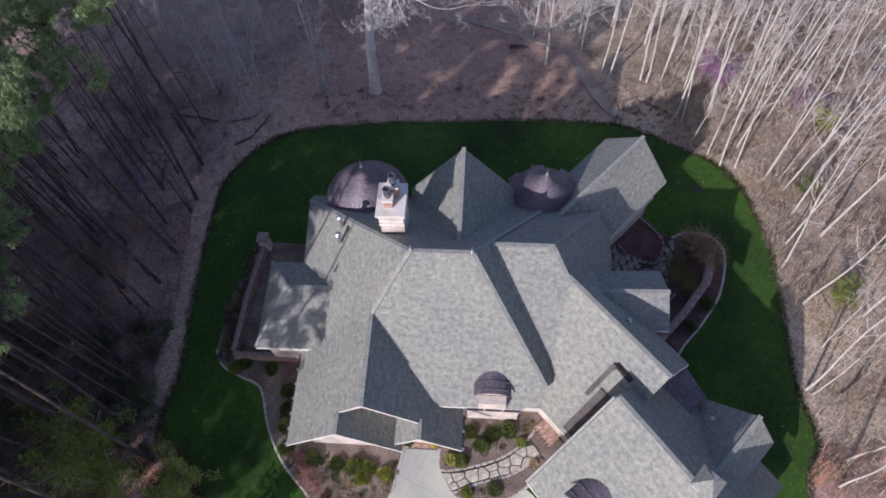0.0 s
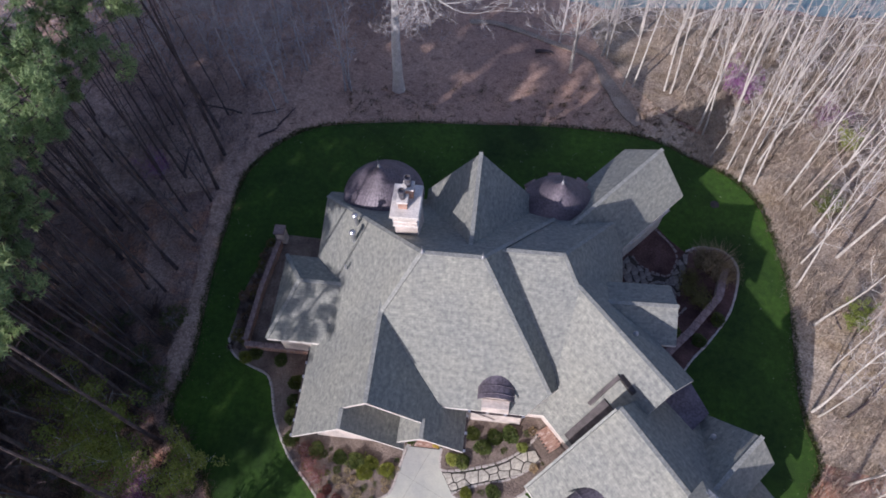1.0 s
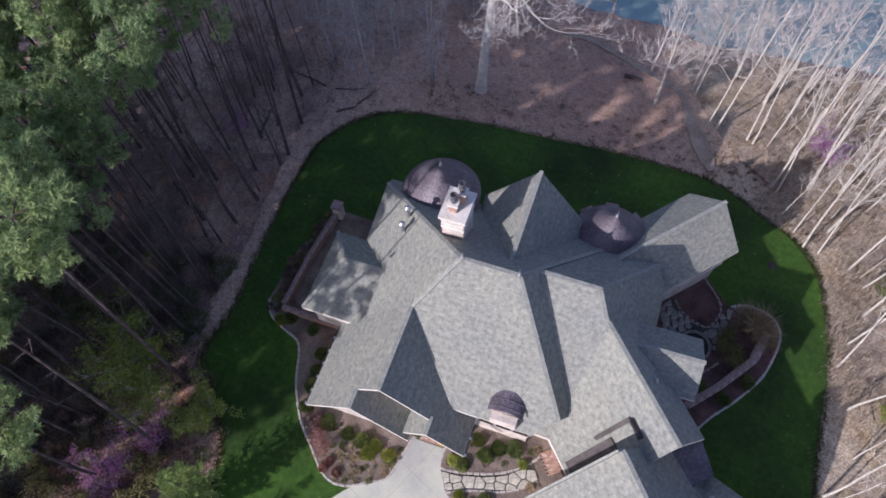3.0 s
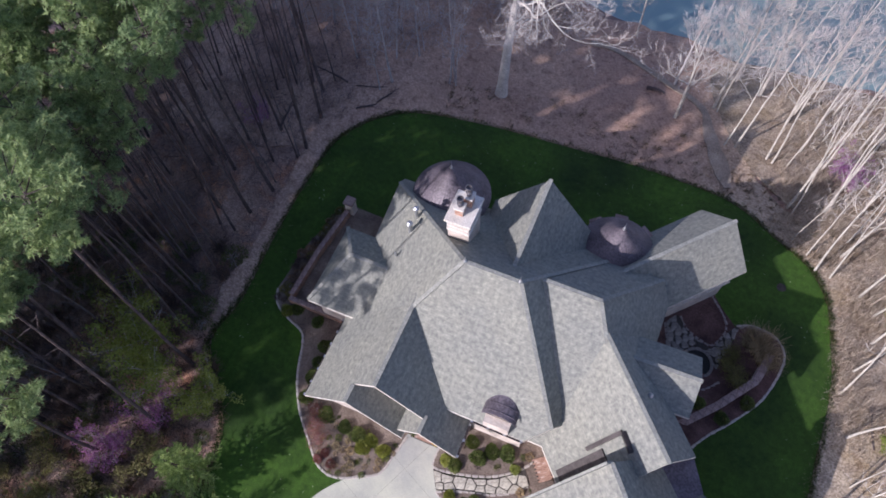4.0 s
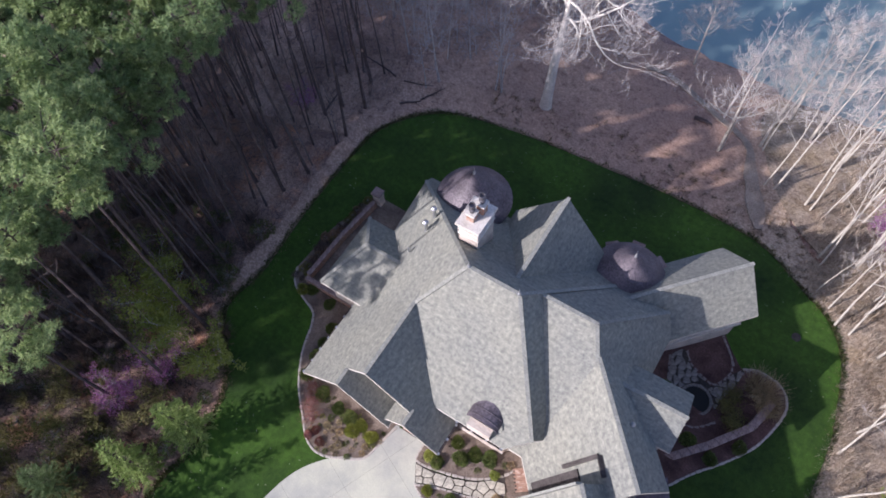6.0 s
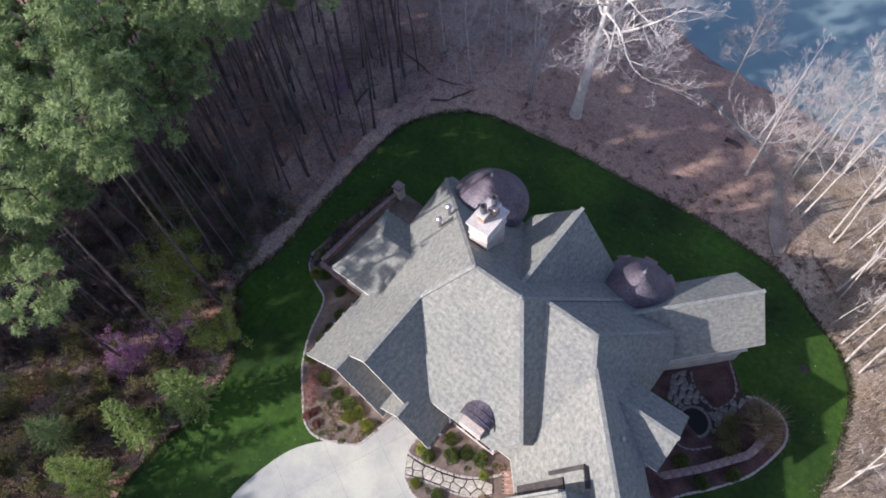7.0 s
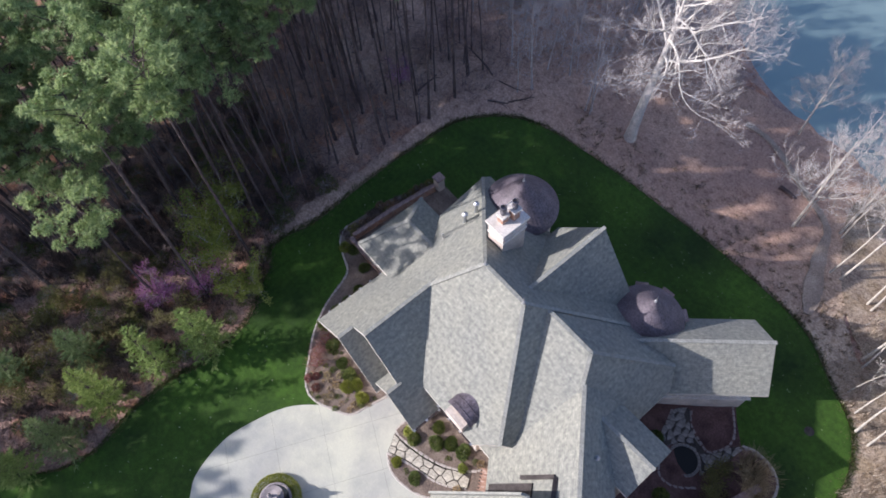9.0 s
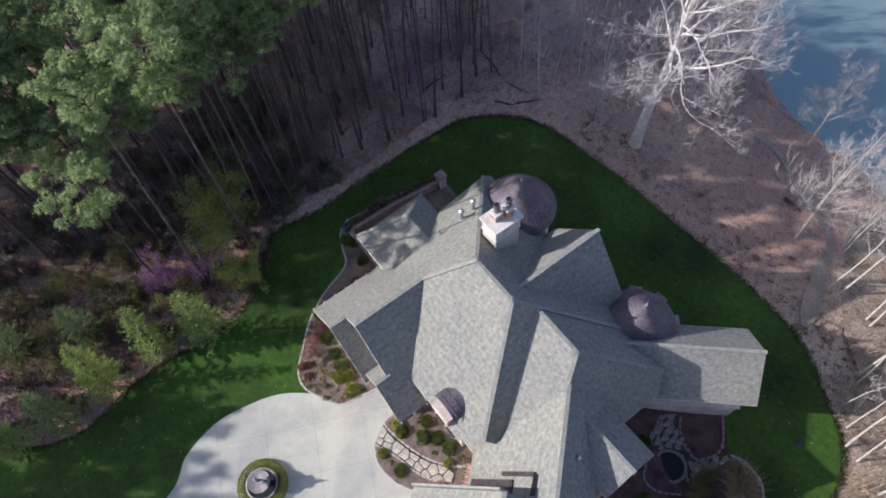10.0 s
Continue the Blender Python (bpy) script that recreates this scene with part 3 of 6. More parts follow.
# main roof, west half
M1 = [(-12.8, 16.2), (-7.2, 9.6), (1.6, 9.6), (2.8, 10.6), (5.0, 13.0), (5.0, 23.9), (-12.8, 23.9)]
add_roof(house, M1, [(-5.04, 16.42, 10.44, 0.928, 0.2135, 0.952), (0, 16.42, 10.44, 0, 1, 0.95), (-1.57, 16.42, 10.44, -1, 0, 1.22), (0, 16.42, 10.44, 0, -1, 0.86)], 3.7, PALE_BRICK, inset=0.6, wall_base=-2.6, cap_from=9.5)
# main roof, east half, with a lower ridge
M2 = [(-3.0, 10.0), (7.25, 10.0), (7.25, 21.65), (6.42, 22.65), (-3.0, 22.65)]
add_roof(house, M2, [(0, 17.65, 9.25, 0, 1, 0.82), (2.98, 17.65, 9.25, -1, 0, 1.24), (0, 17.65, 9.25, 0, -1, 0.85)], 2.75, PALE_BRICK, inset=0.6, wall_base=-2.6)
# front west wing with its gable, and the two small front gables
add_roof(house, rect(-12.2, 8.3, -1.9, 16.5), [(-7.25, 12, 7.84, 1, 0, 0.97), (-7.25, 12, 7.84, -1, 0, 1.01)], 2.4, PALE_BRICK, inset=0.9)
add_roof(house, rect(-12.2, 7.1, -5.4, 9.4), [(-8.78, 9, 6.372, 1, 0, 0.97), (-8.78, 9, 6.372, -1, 0, 1.03)], 2.75, PALE_BRICK, inset=0.9, caps=False)
add_roof(house, rect(-6.3, 7.4, -1.9, 9.4), [(-4.27, 9, 4.82, 1, 0, 0.97), (-4.27, 9, 4.82, -1, 0, 0.97)], 2.3, PALE_BRICK, inset=0.9, caps=False)
for x, z, y in ((-8.78, 6.372, 7.1), (-4.27, 4.82, 7.4)):
    bm = bmesh.new()
    for k in range(4):
        bar(bm, (x, y + k * 0.28, z + 0.03), (x, y + k * 0.28 + 0.32, z + 0.015), 0.24, 0.04)
    part('ridge_cap', bm, CAP, house)
# low west wing
add_roof(house, rect(-14.9, 12.8, -9.0, 18.8), [(-14.9, 16, 3.8, 1, 0, 0.9), (-12, 12.8, 3.8, 0, 1, 0.44), (-12, 18.8, 3.8, 0, -1, 0.62)], 3.55, PALE_BRICK)
# north gable
add_roof(house, rect(-6.0, 17.5, 1.2, 24.4), [(-2.42, 20, 9.2, 1, 0, 1.3), (-2.42, 20, 9.2, -1, 0, 1.3)], 4.3, PALE_BRICK, wall_base=-2.8)


def wing(start, end, half, ridge_z, pitch, fascia=0.25, half_right=None, hip_end=None, pitch_left=None, **more):
    """A gabled wing along any line; half is the width on its left side, half_right on its right."""
    a, b = Vector(start), Vector(end)
    d = (b - a).normalized()
    n = Vector((-d.y, d.x))
    right = half_right or half
    outline = [tuple(a - n * right), tuple(b - n * right), tuple(b + n * half), tuple(a + n * half)]
    planes = [(a.x, a.y, ridge_z, n.x, n.y, pitch), (a.x, a.y, ridge_z, -n.x, -n.y, pitch_left or pitch)]
    ez = ridge_z - max(half, right) * pitch
    if hip_end:
        planes.append((b.x, b.y, ez, -d.x, -d.y, hip_end))
    return add_roof(house, outline, planes, ez - fascia, **more)


wing((3.0, 21.0), (9.6, 28.35), 2.69, 5.64, 0.985, wall_mat=PALE_BRICK, wall_base=-3.0, inset=0.5)
wing((3.2, 17.2), (9.2, 10.6), 2.3, 8.08, 0.98, half_right=5.2, wall_mat=PALE_BRICK, wall_base=-3.0)
wing((4.6, 16.05), (9.95, 16.2), 2.04, 6.81, 0.5, fascia=0.7, pitch_left=0.68, wall_mat=PALE_BRICK, wall_base=-3.0)
wing((6.38, 9.45), (12.0, 2.7), 5.75, 8.04, 0.97, wall_mat=PALE_BRICK)
wing((10.9, 5.3), (14.3, 9.2), 2.75, 6.2, 1.05, half_right=1.5, wall_mat=PALE_BRICK)
add_roof(house, [(12.0, 4.4), (14.0, 3.0), (16.1, 5.2), (14.75, 6.7), (13.0, 6.8)], [(15.5, 4.2, 2.1, -0.7, 0.7, 0.25)], 1.6, wall_mat=PALE_BRICK, inset=0.3, caps=False)
bm = roof_solid([(8.25, 10.3), (9.6, 8.0), (12.1, 10.75), (10.6, 13.2)], [(10.5, 9.3, 4.4, -0.7, 0.7, 0.1)], -1.0)
face_uvs(bm)
part("link_roof", bm, COPPER, house, "low dark metal roof over the link to the garage")


def turret(x, y, radius, eave, top):
    t = empty("turret", (0, 0, 0))
    t.parent = house
    t["label"] = "round turret with a dark standing-seam metal cone roof"
    bm = bmesh.new()
    lathe(bm, [(radius - 0.35, -3.2), (radius - 0.35, eave)], 32, (x, y, 0))
    face_uvs(bm)
    part("turret_wall", bm, PALE_BRICK, t)
    bm = bmesh.new()
    h = top - eave
    prof = [(radius, eave), (radius * 0.86, eave + h * 0.14), (radius * 0.6, eave + h * 0.38), (radius * 0.4, eave + h * 0.55), (radius * 0.22, eave + h * 0.73), (0.1, top - 0.05)]
    sides = 144
    rings = []
    for r, z in [(radius, eave - 0.14)] + prof + [(0.03, top)]:
        rings.append([bm.verts.new((x + (r + (0.007 if k % 3 == 0 and 0.12 < r else 0)) * math.cos(k * math.tau / sides), y + (r + (0.007 if k % 3 == 0 and 0.12 < r else 0)) * math.sin(k * math.tau / sides), z + (0.005 if k % 3 == 0 else 0))) for k in range(sides)])
    for a, b in zip(rings, rings[1:]):
        for k in range(sides):
            bm.faces.new((a[k], a[(k + 1) % sides], b[(k + 1) % sides], b[k]))
    bm.faces.new(rings[-1])
    part("cone_roof", bm, COPPER, t, "dark brown metal cone with raised seams")
    bm = bmesh.new()
    lathe(bm, [(0.12, top - 0.12), (0.1, top - 0.02), (0.05, top + 0.08), (0.09, top + 0.16), (0.03, top + 0.25), (0.01, top + 0.75)], 12, (x, y, 0))
    part("finial", bm, METAL, t, "pale metal spike")


turret(-8.85, 23.35, 2.72, 5.3, 8.45)
turret(2.9, 24.0, 2.55, 4.3, 7.15)


def chimney():
    ch = empty("chimney")
    ch.parent = house
    ch["label"] = "pale brick chimney with a broad white cap and flue pots"
    cx, cy = -6.3, 19.42
    bm = bmesh.new()
    box(bm, (1.36, 1.95, 6.4), pose(cx, cy, 7.5))
    face_uvs(bm)
    part("shaft", bm, PALE_BRICK, ch)
    bm = bmesh.new()
    for w, z, h in ((1.5, 9.72, 0.14), (1.46, 10.12, 0.08), (1.46, 10.42, 0.08), (1.6, 10.66, 0.12), (1.7, 10.82, 0.2)):
        box(bm, (w, w + 0.59, h), pose(cx, cy, z))
    bmesh.ops.bevel(bm, geom=bm.edges[:], offset=0.025, segments=1, affect="EDGES")
    part("cap_course", bm, TRIM, ch)
    dentil = bmesh.new()
    box(dentil, (0.09, 0.07, 0.14), Matrix.Identity(4))
    me = bpy.data.meshes.new("dentil")
    dentil.to_mesh(me)
    dentil.free()
    me.materials.append(BRICK)
    for side in range(4):
        half, reach = (0.68, 0.975) if side % 2 == 0 else (0.975, 0.68)
        n = int(half * 2 / 0.2)
        for k in range(n):
            ob = new("dentil", me)
            ob.parent = ch
            ob.matrix_basis = pose(cx, cy, 10.53, 0, 0, 90 * side) @ pose((k - (n - 1) / 2) * 0.2, -reach - 0.035, 0)
    for dx, dy, h in ((-0.12, -0.32, 0.7), (0.14, 0.42, 0.95)):
        bm = bmesh.new()
        box(bm, (0.5, 0.5, h), pose(cx + dx, cy + dy, 10.92 + h / 2))
        face_uvs(bm)
        pot = part("flue_base", bm, BRICK, ch, "small brick flue with a pale rim")
        bm = bmesh.new()
        box(bm, (0.66, 0.66, 0.14), pose(cx + dx, cy + dy, 10.92 + h))
        bmesh.ops.bevel(bm, geom=bm.edges[:], offset=0.02, segments=1, affect="EDGES")
        part("rim", bm, TRIM, pot)
        bm = bmesh.new()
        z = 10.92 + h
        lathe(bm, [(0.15, z), (0.15, z + 0.3), (0.21, z + 0.32), (0.21, z + 0.4), (0.15, z + 0.43), (0.15, z + 0.7), (0.22, z + 0.72), (0.22, z + 0.86), (0.17, z + 0.88), (0.13, z + 0.7), (0.02, z + 0.68)], 16, (cx + dx, cy + dy, 0))
        part("flue_pot", bm, POT_METAL, pot, "dull metal flue pot with two collars")


chimney()

# ---- details of the house ----
def barrel_dormer(x, y, z, width, depth, yaw, label, drop=2.6):
    """A dormer with a curved metal roof over a pale brick face with a window."""
    d = empty("dormer", (0, 0, 0))
    d.parent = house
    d["label"] = label
    m = pose(x, y, z, 0, 0, yaw)
    bm = bmesh.new()
    box(bm, (width * 0.8, depth, drop), m @ pose(0, depth / 2 + 0.06, 0.1 - drop / 2))
    face_uvs(bm)
    part("dormer_face", bm, PALE_BRICK, d)
    bm = bmesh.new()
    n, rise = 12, width * 0.3
    for k in range(n):
        a0, a1 = math.pi * (0.12 + 0.76 * k / n), math.pi * (0.12 + 0.76 * (k + 1) / n)
        quad = []
        for a in (a0, a1):
            r = width * 0.54
            quad.append(Vector((r * math.cos(a), 0, rise * (math.sin(a) - 0.37) * 1.5)))
        v = [bm.verts.new(m @ Vector((q.x, yy, q.z + dz))) for dz in (0, -0.1) for yy in (-0.08, depth) for q in quad]
        for f in ((0, 1, 3, 2), (4, 6, 7, 5), (0, 4, 5, 1), (2, 3, 7, 6)):
            bm.faces.new([v[i] for i in f])
    bmesh.ops.remove_doubles(bm, verts=bm.verts[:], dist=0.001)
    bmesh.ops.recalc_face_normals(bm, faces=bm.faces[:])
    shell = part("curved_roof", bm, COPPER, d, "curved dark metal roof")
    for yy in (depth * 0.12, depth * 0.42):
        bm = bmesh.new()
        ring = []
        for k in range(n + 1):
            a = math.pi * (0.12 + 0.76 * k / n)
            ring.append(m @ Vector((width * 0.54 * math.cos(a), yy, rise * (math.sin(a) - 0.37) * 1.5 + 0.01)))
        tube(bm, ring, [0.03] * len(ring), 5)
        part("seam", bm, COPPER, shell)
    bm = bmesh.new()
    box(bm, (width * 0.5, 0.06, 1.0), m @ pose(0, 0.10, -0.85))
    window = part("window", bm, GLASS, d)
    bm = bmesh.new()
    for dx in (-1, 0, 1):
        box(bm, (0.07, 0.08, 1.1), m @ pose(dx * width * 0.26, 0.08, -0.85))
    for dz in (-0.55, 0.55):
        box(bm, (width * 0.58, 0.1, 0.09), m @ pose(0, 0.08, -0.85 + dz))
    part("window_frame", bm, TRIM, window)
    bm = bmesh.new()
    box(bm, (width * 0.66, 0.2, 0.08), m @ pose(0, 0.04, -1.46))
    part("sill", bm, TRIM, window)


barrel_dormer(-0.2, 10.08, 5.0, 2.15, 1.6, 0, "wall dormer with a curved dark metal roof", 5.2)
barrel_dormer(4.62, 4.09, 4.55, 2.3, 2.1, -50, "small dormer with a curved dark metal roof on the garage")


def vent_pipe(x, y, z, h, r, label):
    v = empty("roof_vent", (x, y, z))
    v.parent = house
    v["label"] = label
    bm = bmesh.new()
    lathe(bm, [(r * 1.3, -0.15), (r * 1.3, 0.02), (r, 0.1), (r, h)], 12)
    part("pipe", bm, METAL, v)
    bm = bmesh.new()
    lathe(bm, [(r * 1.7, h - 0.02), (r * 1.7, h + 0.1), (r * 0.6, h + 0.2)], 12)
    part("cowl", bm, METAL, v)


vent_pipe(-9.87, 19.92, 6.45, 1.35, 0.12, "galvanised roof flue with a cowl")
vent_pipe(-9.9, 18.92, 6.4, 1.05, 0.12, "galvanised roof flue with a cowl")
vent_pipe(-10.2, 17.15, 6.05, 0.16, 0.05, "short white roof vent")
vent_pipe(7.4, 14.1, 6.95, 0.2, 0.09, "short white roof vent")
vent_pipe(12.0, 9.2, 5.0, 0.2, 0.09, "short white roof vent")


def ridge_finial(x, y, z):
    bm = bmesh.new()
    lathe(bm, [(0.14, 0.0), (0.1, 0.1), (0.04, 0.18), (0.07, 0.26), (0.03, 0.34), (0.008, 0.75)], 8, (x, y, z))
    part("finial", bm, METAL, house, "pale metal ridge spike")


ridge_finial(-5.0, 16.42, 10.48)
ridge_finial(-1.6, 16.42, 10.48)


def cupola(x, y, z):
    c = empty("cupola", (x, y, z))
    c.parent = house
    c["label"] = "small white louvred cupola with a shingled hip roof"
    c.rotation_euler.z = radians(-40)
    c.scale = (0.68, 0.68, 0.85)
    bm = bmesh.new()
    box(bm, (1.25, 1.25, 1.5), pose(0, 0, 0.35))
    body = part("cupola_body", bm, TRIM, c)
    for k in range(4):
        for j in range(5):
            bm = bmesh.new()
            box(bm, (0.9, 0.05, 0.1), pose(0, 0, 0, 0, 0, 90 * k) @ pose(0, -0.635, 0.5 + j * 0.12, 35))
            part("louvre", bm, TRIM, body)
    bm = bmesh.new()
    e = 0.95
    base = [bm.verts.new((a * e, b * e, 1.1)) for a, b in ((-1, -1), (1, -1), (1, 1), (-1, 1))]
    low = [bm.verts.new((a * e, b * e, 1.0)) for a, b in ((-1, -1), (1, -1), (1, 1), (-1, 1))]
    tip = bm.verts.new((0, 0, 2.0))
    bm.faces.new(low[::-1])
    for i in range(4):
        bm.faces.new((base[i], base[(i + 1) % 4], tip))
        bm.faces.new((low[i], low[(i + 1) % 4], base[(i + 1) % 4], base[i]))
    face_uvs(bm)
    part("cupola_roof", bm, SHINGLE, c)
    bm = bmesh.new()
    tube(bm, [(0, 0, 1.95), (0, 0, 3.0)], [0.03, 0.02], 6)
    for zz, ln in ((2.35, 0.45), (2.65, 0.4), (2.9, 0.55)):
        bar(bm, (-ln, 0, zz), (ln, 0, zz), 0.05, 0.05)
    part("weather_vane", bm, METAL, c, "pale metal vane with cross arms")


cupola(10.35, 5.1, 7.75)

# dark bars for an upstand's shaded sides where the garage gable meets the east wing
bm = bmesh.new()
bar(bm, (5.16, 10.37, 5.08), (6.56, 11.57, 6.9), 0.24, 0.22)
part("roof_flashing", bm, ROOF_SHADE, house, "dark strip standing in for the shaded side of an upstand")
bm = bmesh.new()
bar(bm, (6.6, 11.6, 6.88), (7.35, 10.65, 6.88), 0.26, 0.3)
part("roof_flashing", bm, ROOF_SHADE, house)
# dark slab widens the garage gable's shadow on the east wing
bm = bmesh.new()
bar(bm, (4.3, 8.62, 3.22), (6.2, 10.25, 5.72), 0.85, 0.2)
part("valley_pan", bm, ROOF_SHADE, house, "dark slab standing in for the garage gable's shadow on the roof")
# added board, set high so that the garage verge casts a wider shadow
bm = bmesh.new()
bar(bm, (6.3, 9.42, 8.1), (2.05, 5.87, 2.7), 0.14, 0.7)
part("verge_board", bm, CAP, house)

# gutters and their straps along the low eaves
for a, b in (((-12.26, 7.2, 2.85), (-12.26, 12.7, 2.85)), ((-1.82, 7.5, 2.42), (-1.82, 9.6, 2.42)), ((-1.7, 9.55, 3.8), (1.5, 9.55, 3.8))):
    bm = bmesh.new()
    bar(bm, a, b, 0.13, 0.12)
    g = part("gutter", bm, GUTTER, house, "dark gutter")
    n = max(2, int((Vector(b) - Vector(a)).length / 0.85))
    for k in range(n + 1):
        p = Vector(a).lerp(Vector(b), k / n)
        bm = bmesh.new()
        box(bm, (0.16, 0.16, 0.04), pose(p.x, p.y, p.z + 0.08))
        part("gutter_strap", bm, METAL, g)


def wall_run(name, line, width, height, top, mat, label, category, cap=0.08):
    """A free-standing garden wall with a coping."""
    w = tagged(empty(name), label, category)
    for a, b in zip(line, line[1:]):
        a, b = Vector(a), Vector(b)
        bm = bmesh.new()
        bar(bm, (a.x, a.y, top - height / 2), (b.x, b.y, top - height / 2), width, height)
        face_uvs(bm)
        part("wall_body", bm, mat, w)
        d = (b - a)
        n = max(1, int(d.length / 0.62))
        ang = math.degrees(math.atan2(d.y, d.x))
        for k in range(n):
            p = a + d * ((k + 0.5) / n)
            bm = bmesh.new()
            box(bm, (d.length / n - 0.015, width + 0.1, cap), pose(0, 0, 0))
            bmesh.ops.bevel(bm, geom=bm.edges[:], offset=0.015, segments=1, affect="EDGES")
            ob = part("coping_stone", bm, COPING, w)
            ob.matrix_basis = pose(p.x, p.y, top + cap / 2 - 0.005, 0, 0, ang)
    return w


COPING = mottled("pink_coping", (0.22, 0.155, 0.145), (0.38, 0.29, 0.27), 1.2, 0.9, 10, 0.3)
wall_run("garden_wall", [(-17.35, 13.35), (-12.4, 13.35)], 0.26, 1.0, 0.8, BRICK, "low brick garden wall with pinkish coping", "wall")
wall_run("garden_wall", [(-17.35, 13.6), (-17.2, 17.6), (-16.75, 21.4)], 0.26, 1.0, 0.8, BRICK, "low brick garden wall with pinkish coping", "wall")
wall_run("courtyard_wall", [(10.0, 14.9), (12.7, 17.9), (14.7, 20.6), (15.25, 22.9)], 0.42, 1.6, -0.35, PALE_BRICK, "low curved courtyard wall with pinkish coping", "wall")
pillar = tagged(empty("wall_pillar"), "short brick pillar with a stone cap at the wall's end", "pillar")
bm = bmesh.new()
box(bm, (0.62, 0.62, 1.7), pose(-16.7, 21.85, 0.6))
face_uvs(bm)
part("pillar_body", bm, PALE_BRICK, pillar)
bm = bmesh.new()
box(bm, (0.8, 0.8, 0.14), pose(-16.7, 21.85, 1.52))
bmesh.ops.bevel(bm, geom=bm.edges[:], offset=0.03, segments=1, affect="EDGES")
part("pillar_cap", bm, COPING, pillar)


def brick_landing(name, x0, y0, x1, y1, top, yaw, label):
    """A landing of single bricks on a mortar bed."""
    w = tagged(empty(name, (0, 0, 0)), label, "landing")
    cx, cy = (x0 + x1) / 2, (y0 + y1) / 2
    m = pose(cx, cy, 0, 0, 0, yaw)
    bm = bmesh.new()
    box(bm, (x1 - x0, y1 - y0, 0.6), m @ pose(0, 0, top - 0.31))
    part("mortar_bed", bm, MORTAR, w)
    one = bmesh.new()
    box(one, (0.225, 0.105, 0.05), Matrix.Identity(4))
    me = bpy.data.meshes.new("brick")
    one.to_mesh(me)
    one.free()
    me.materials.append(BRICK_PIECE)
    nx, ny = int((x1 - x0) / 0.235), int((y1 - y0) / 0.115)
    for j in range(ny):
        for i in range(nx):
            ob = new("brick", me)
            ob.parent = w
            off = 0.117 if j % 2 else 0.0
            ob.matrix_basis = m @ pose((i - (nx - 1) / 2) * 0.228 + off - 0.058, (j - (ny - 1) / 2) * 0.115, top)
    return w


BRICK_PIECE = material("brick_piece", (0.42, 0.23, 0.16), 0.9)
info = BRICK_PIECE.node_tree.nodes.new("ShaderNodeObjectInfo")
paint(BRICK_PIECE, ramp(BRICK_PIECE, info.outputs["Random"], ((0.0, (0.31, 0.19, 0.145)), (0.6, (0.42, 0.28, 0.22)), (1.0, (0.55, 0.43, 0.37)))))
brick_landing("entry_landing", -5.35, 7.9, -3.45, 8.9, 0.2, 0, "red brick landing at the front door")
brick_landing("side_landing", 2.85, 8.55, 3.85, 10.05, 0.22, 37, "red brick landing at the end of the stone walk")


def fountain(x, y):
    f = tagged(empty("fountain", (x, y, 0.11)), "dark three-tiered stone fountain in a round clipped hedge", "fountain")
    bm = bmesh.new()
    lathe(bm, [(1.05, 0.0), (1.1, 0.42), (0.98, 0.45), (0.92, 0.25), (0.1, 0.22), (0.05, 0.22)], 32)
    part("basin", bm, FOUNTAIN_STONE, f)
    bm = bmesh.new()
    lathe(bm, [(0.94, 0.30), (0.94, 0.345), (0.01, 0.345)], 32)
    part("basin_water", bm, GLASS, f)
    bm = bmesh.new()
    lathe(bm, [(0.32, 0.2), (0.22, 0.5), (0.16, 0.9), (0.24, 1.0), (0.72, 1.12), (0.76, 1.2), (0.68, 1.18), (0.2, 1.08), (0.14, 1.2)], 28)
    part("lower_tier", bm, FOUNTAIN_STONE, f, "wide bowl of dark cast stone on a stem")
    bm = bmesh.new()
    lathe(bm, [(0.14, 1.17), (0.11, 1.5), (0.42, 1.64), (0.45, 1.7), (0.38, 1.68), (0.12, 1.6), (0.08, 1.9), (0.15, 2.0), (0.12, 2.12), (0.05, 2.22), (0.02, 2.42)], 28)
    part("upper_tier", bm, FOUNTAIN_STONE, f, "small bowl of dark cast stone with a finial")


FOUNTAIN_STONE = mottled("cast_stone", (0.22, 0.2, 0.205), (0.42, 0.385, 0.39), 2.2, 0.7, 8, 0.3)
fountain(-4.75, -2.2)

drain = tagged(empty("drain_cover"), "round grey drain cover set in the lawn", "drain cover")
bm = bmesh.new()
lathe(bm, [(0.34, 0.0), (0.34, 0.03), (0.3, 0.04), (0.29, 0.02), (0.01, 0.02)], 20, (15.19, 28.88, ground_z(15.19, 28.88) + 0.07))
part("lid", bm, MORTAR, drain)

# the front wall under the dormer, the ledge of the east wing and the courtyard pond
bm = bmesh.new()
box(bm, (3.3, 0.4, 3.9), pose(-0.2, 10.22, 1.7))
box(bm, (1.6, 0.5, 1.25), pose(-0.2, 9.83, 4.25))
face_uvs(bm)
part("wall", bm, PALE_BRICK, house)
bm = bmesh.new()
bar(bm, (6.3, 21.2, 1.3), (10.95, 26.38, 1.3), 0.34, 0.14)
part("wall_ledge", bm, TRIM, house, "pale ledge along the wall")
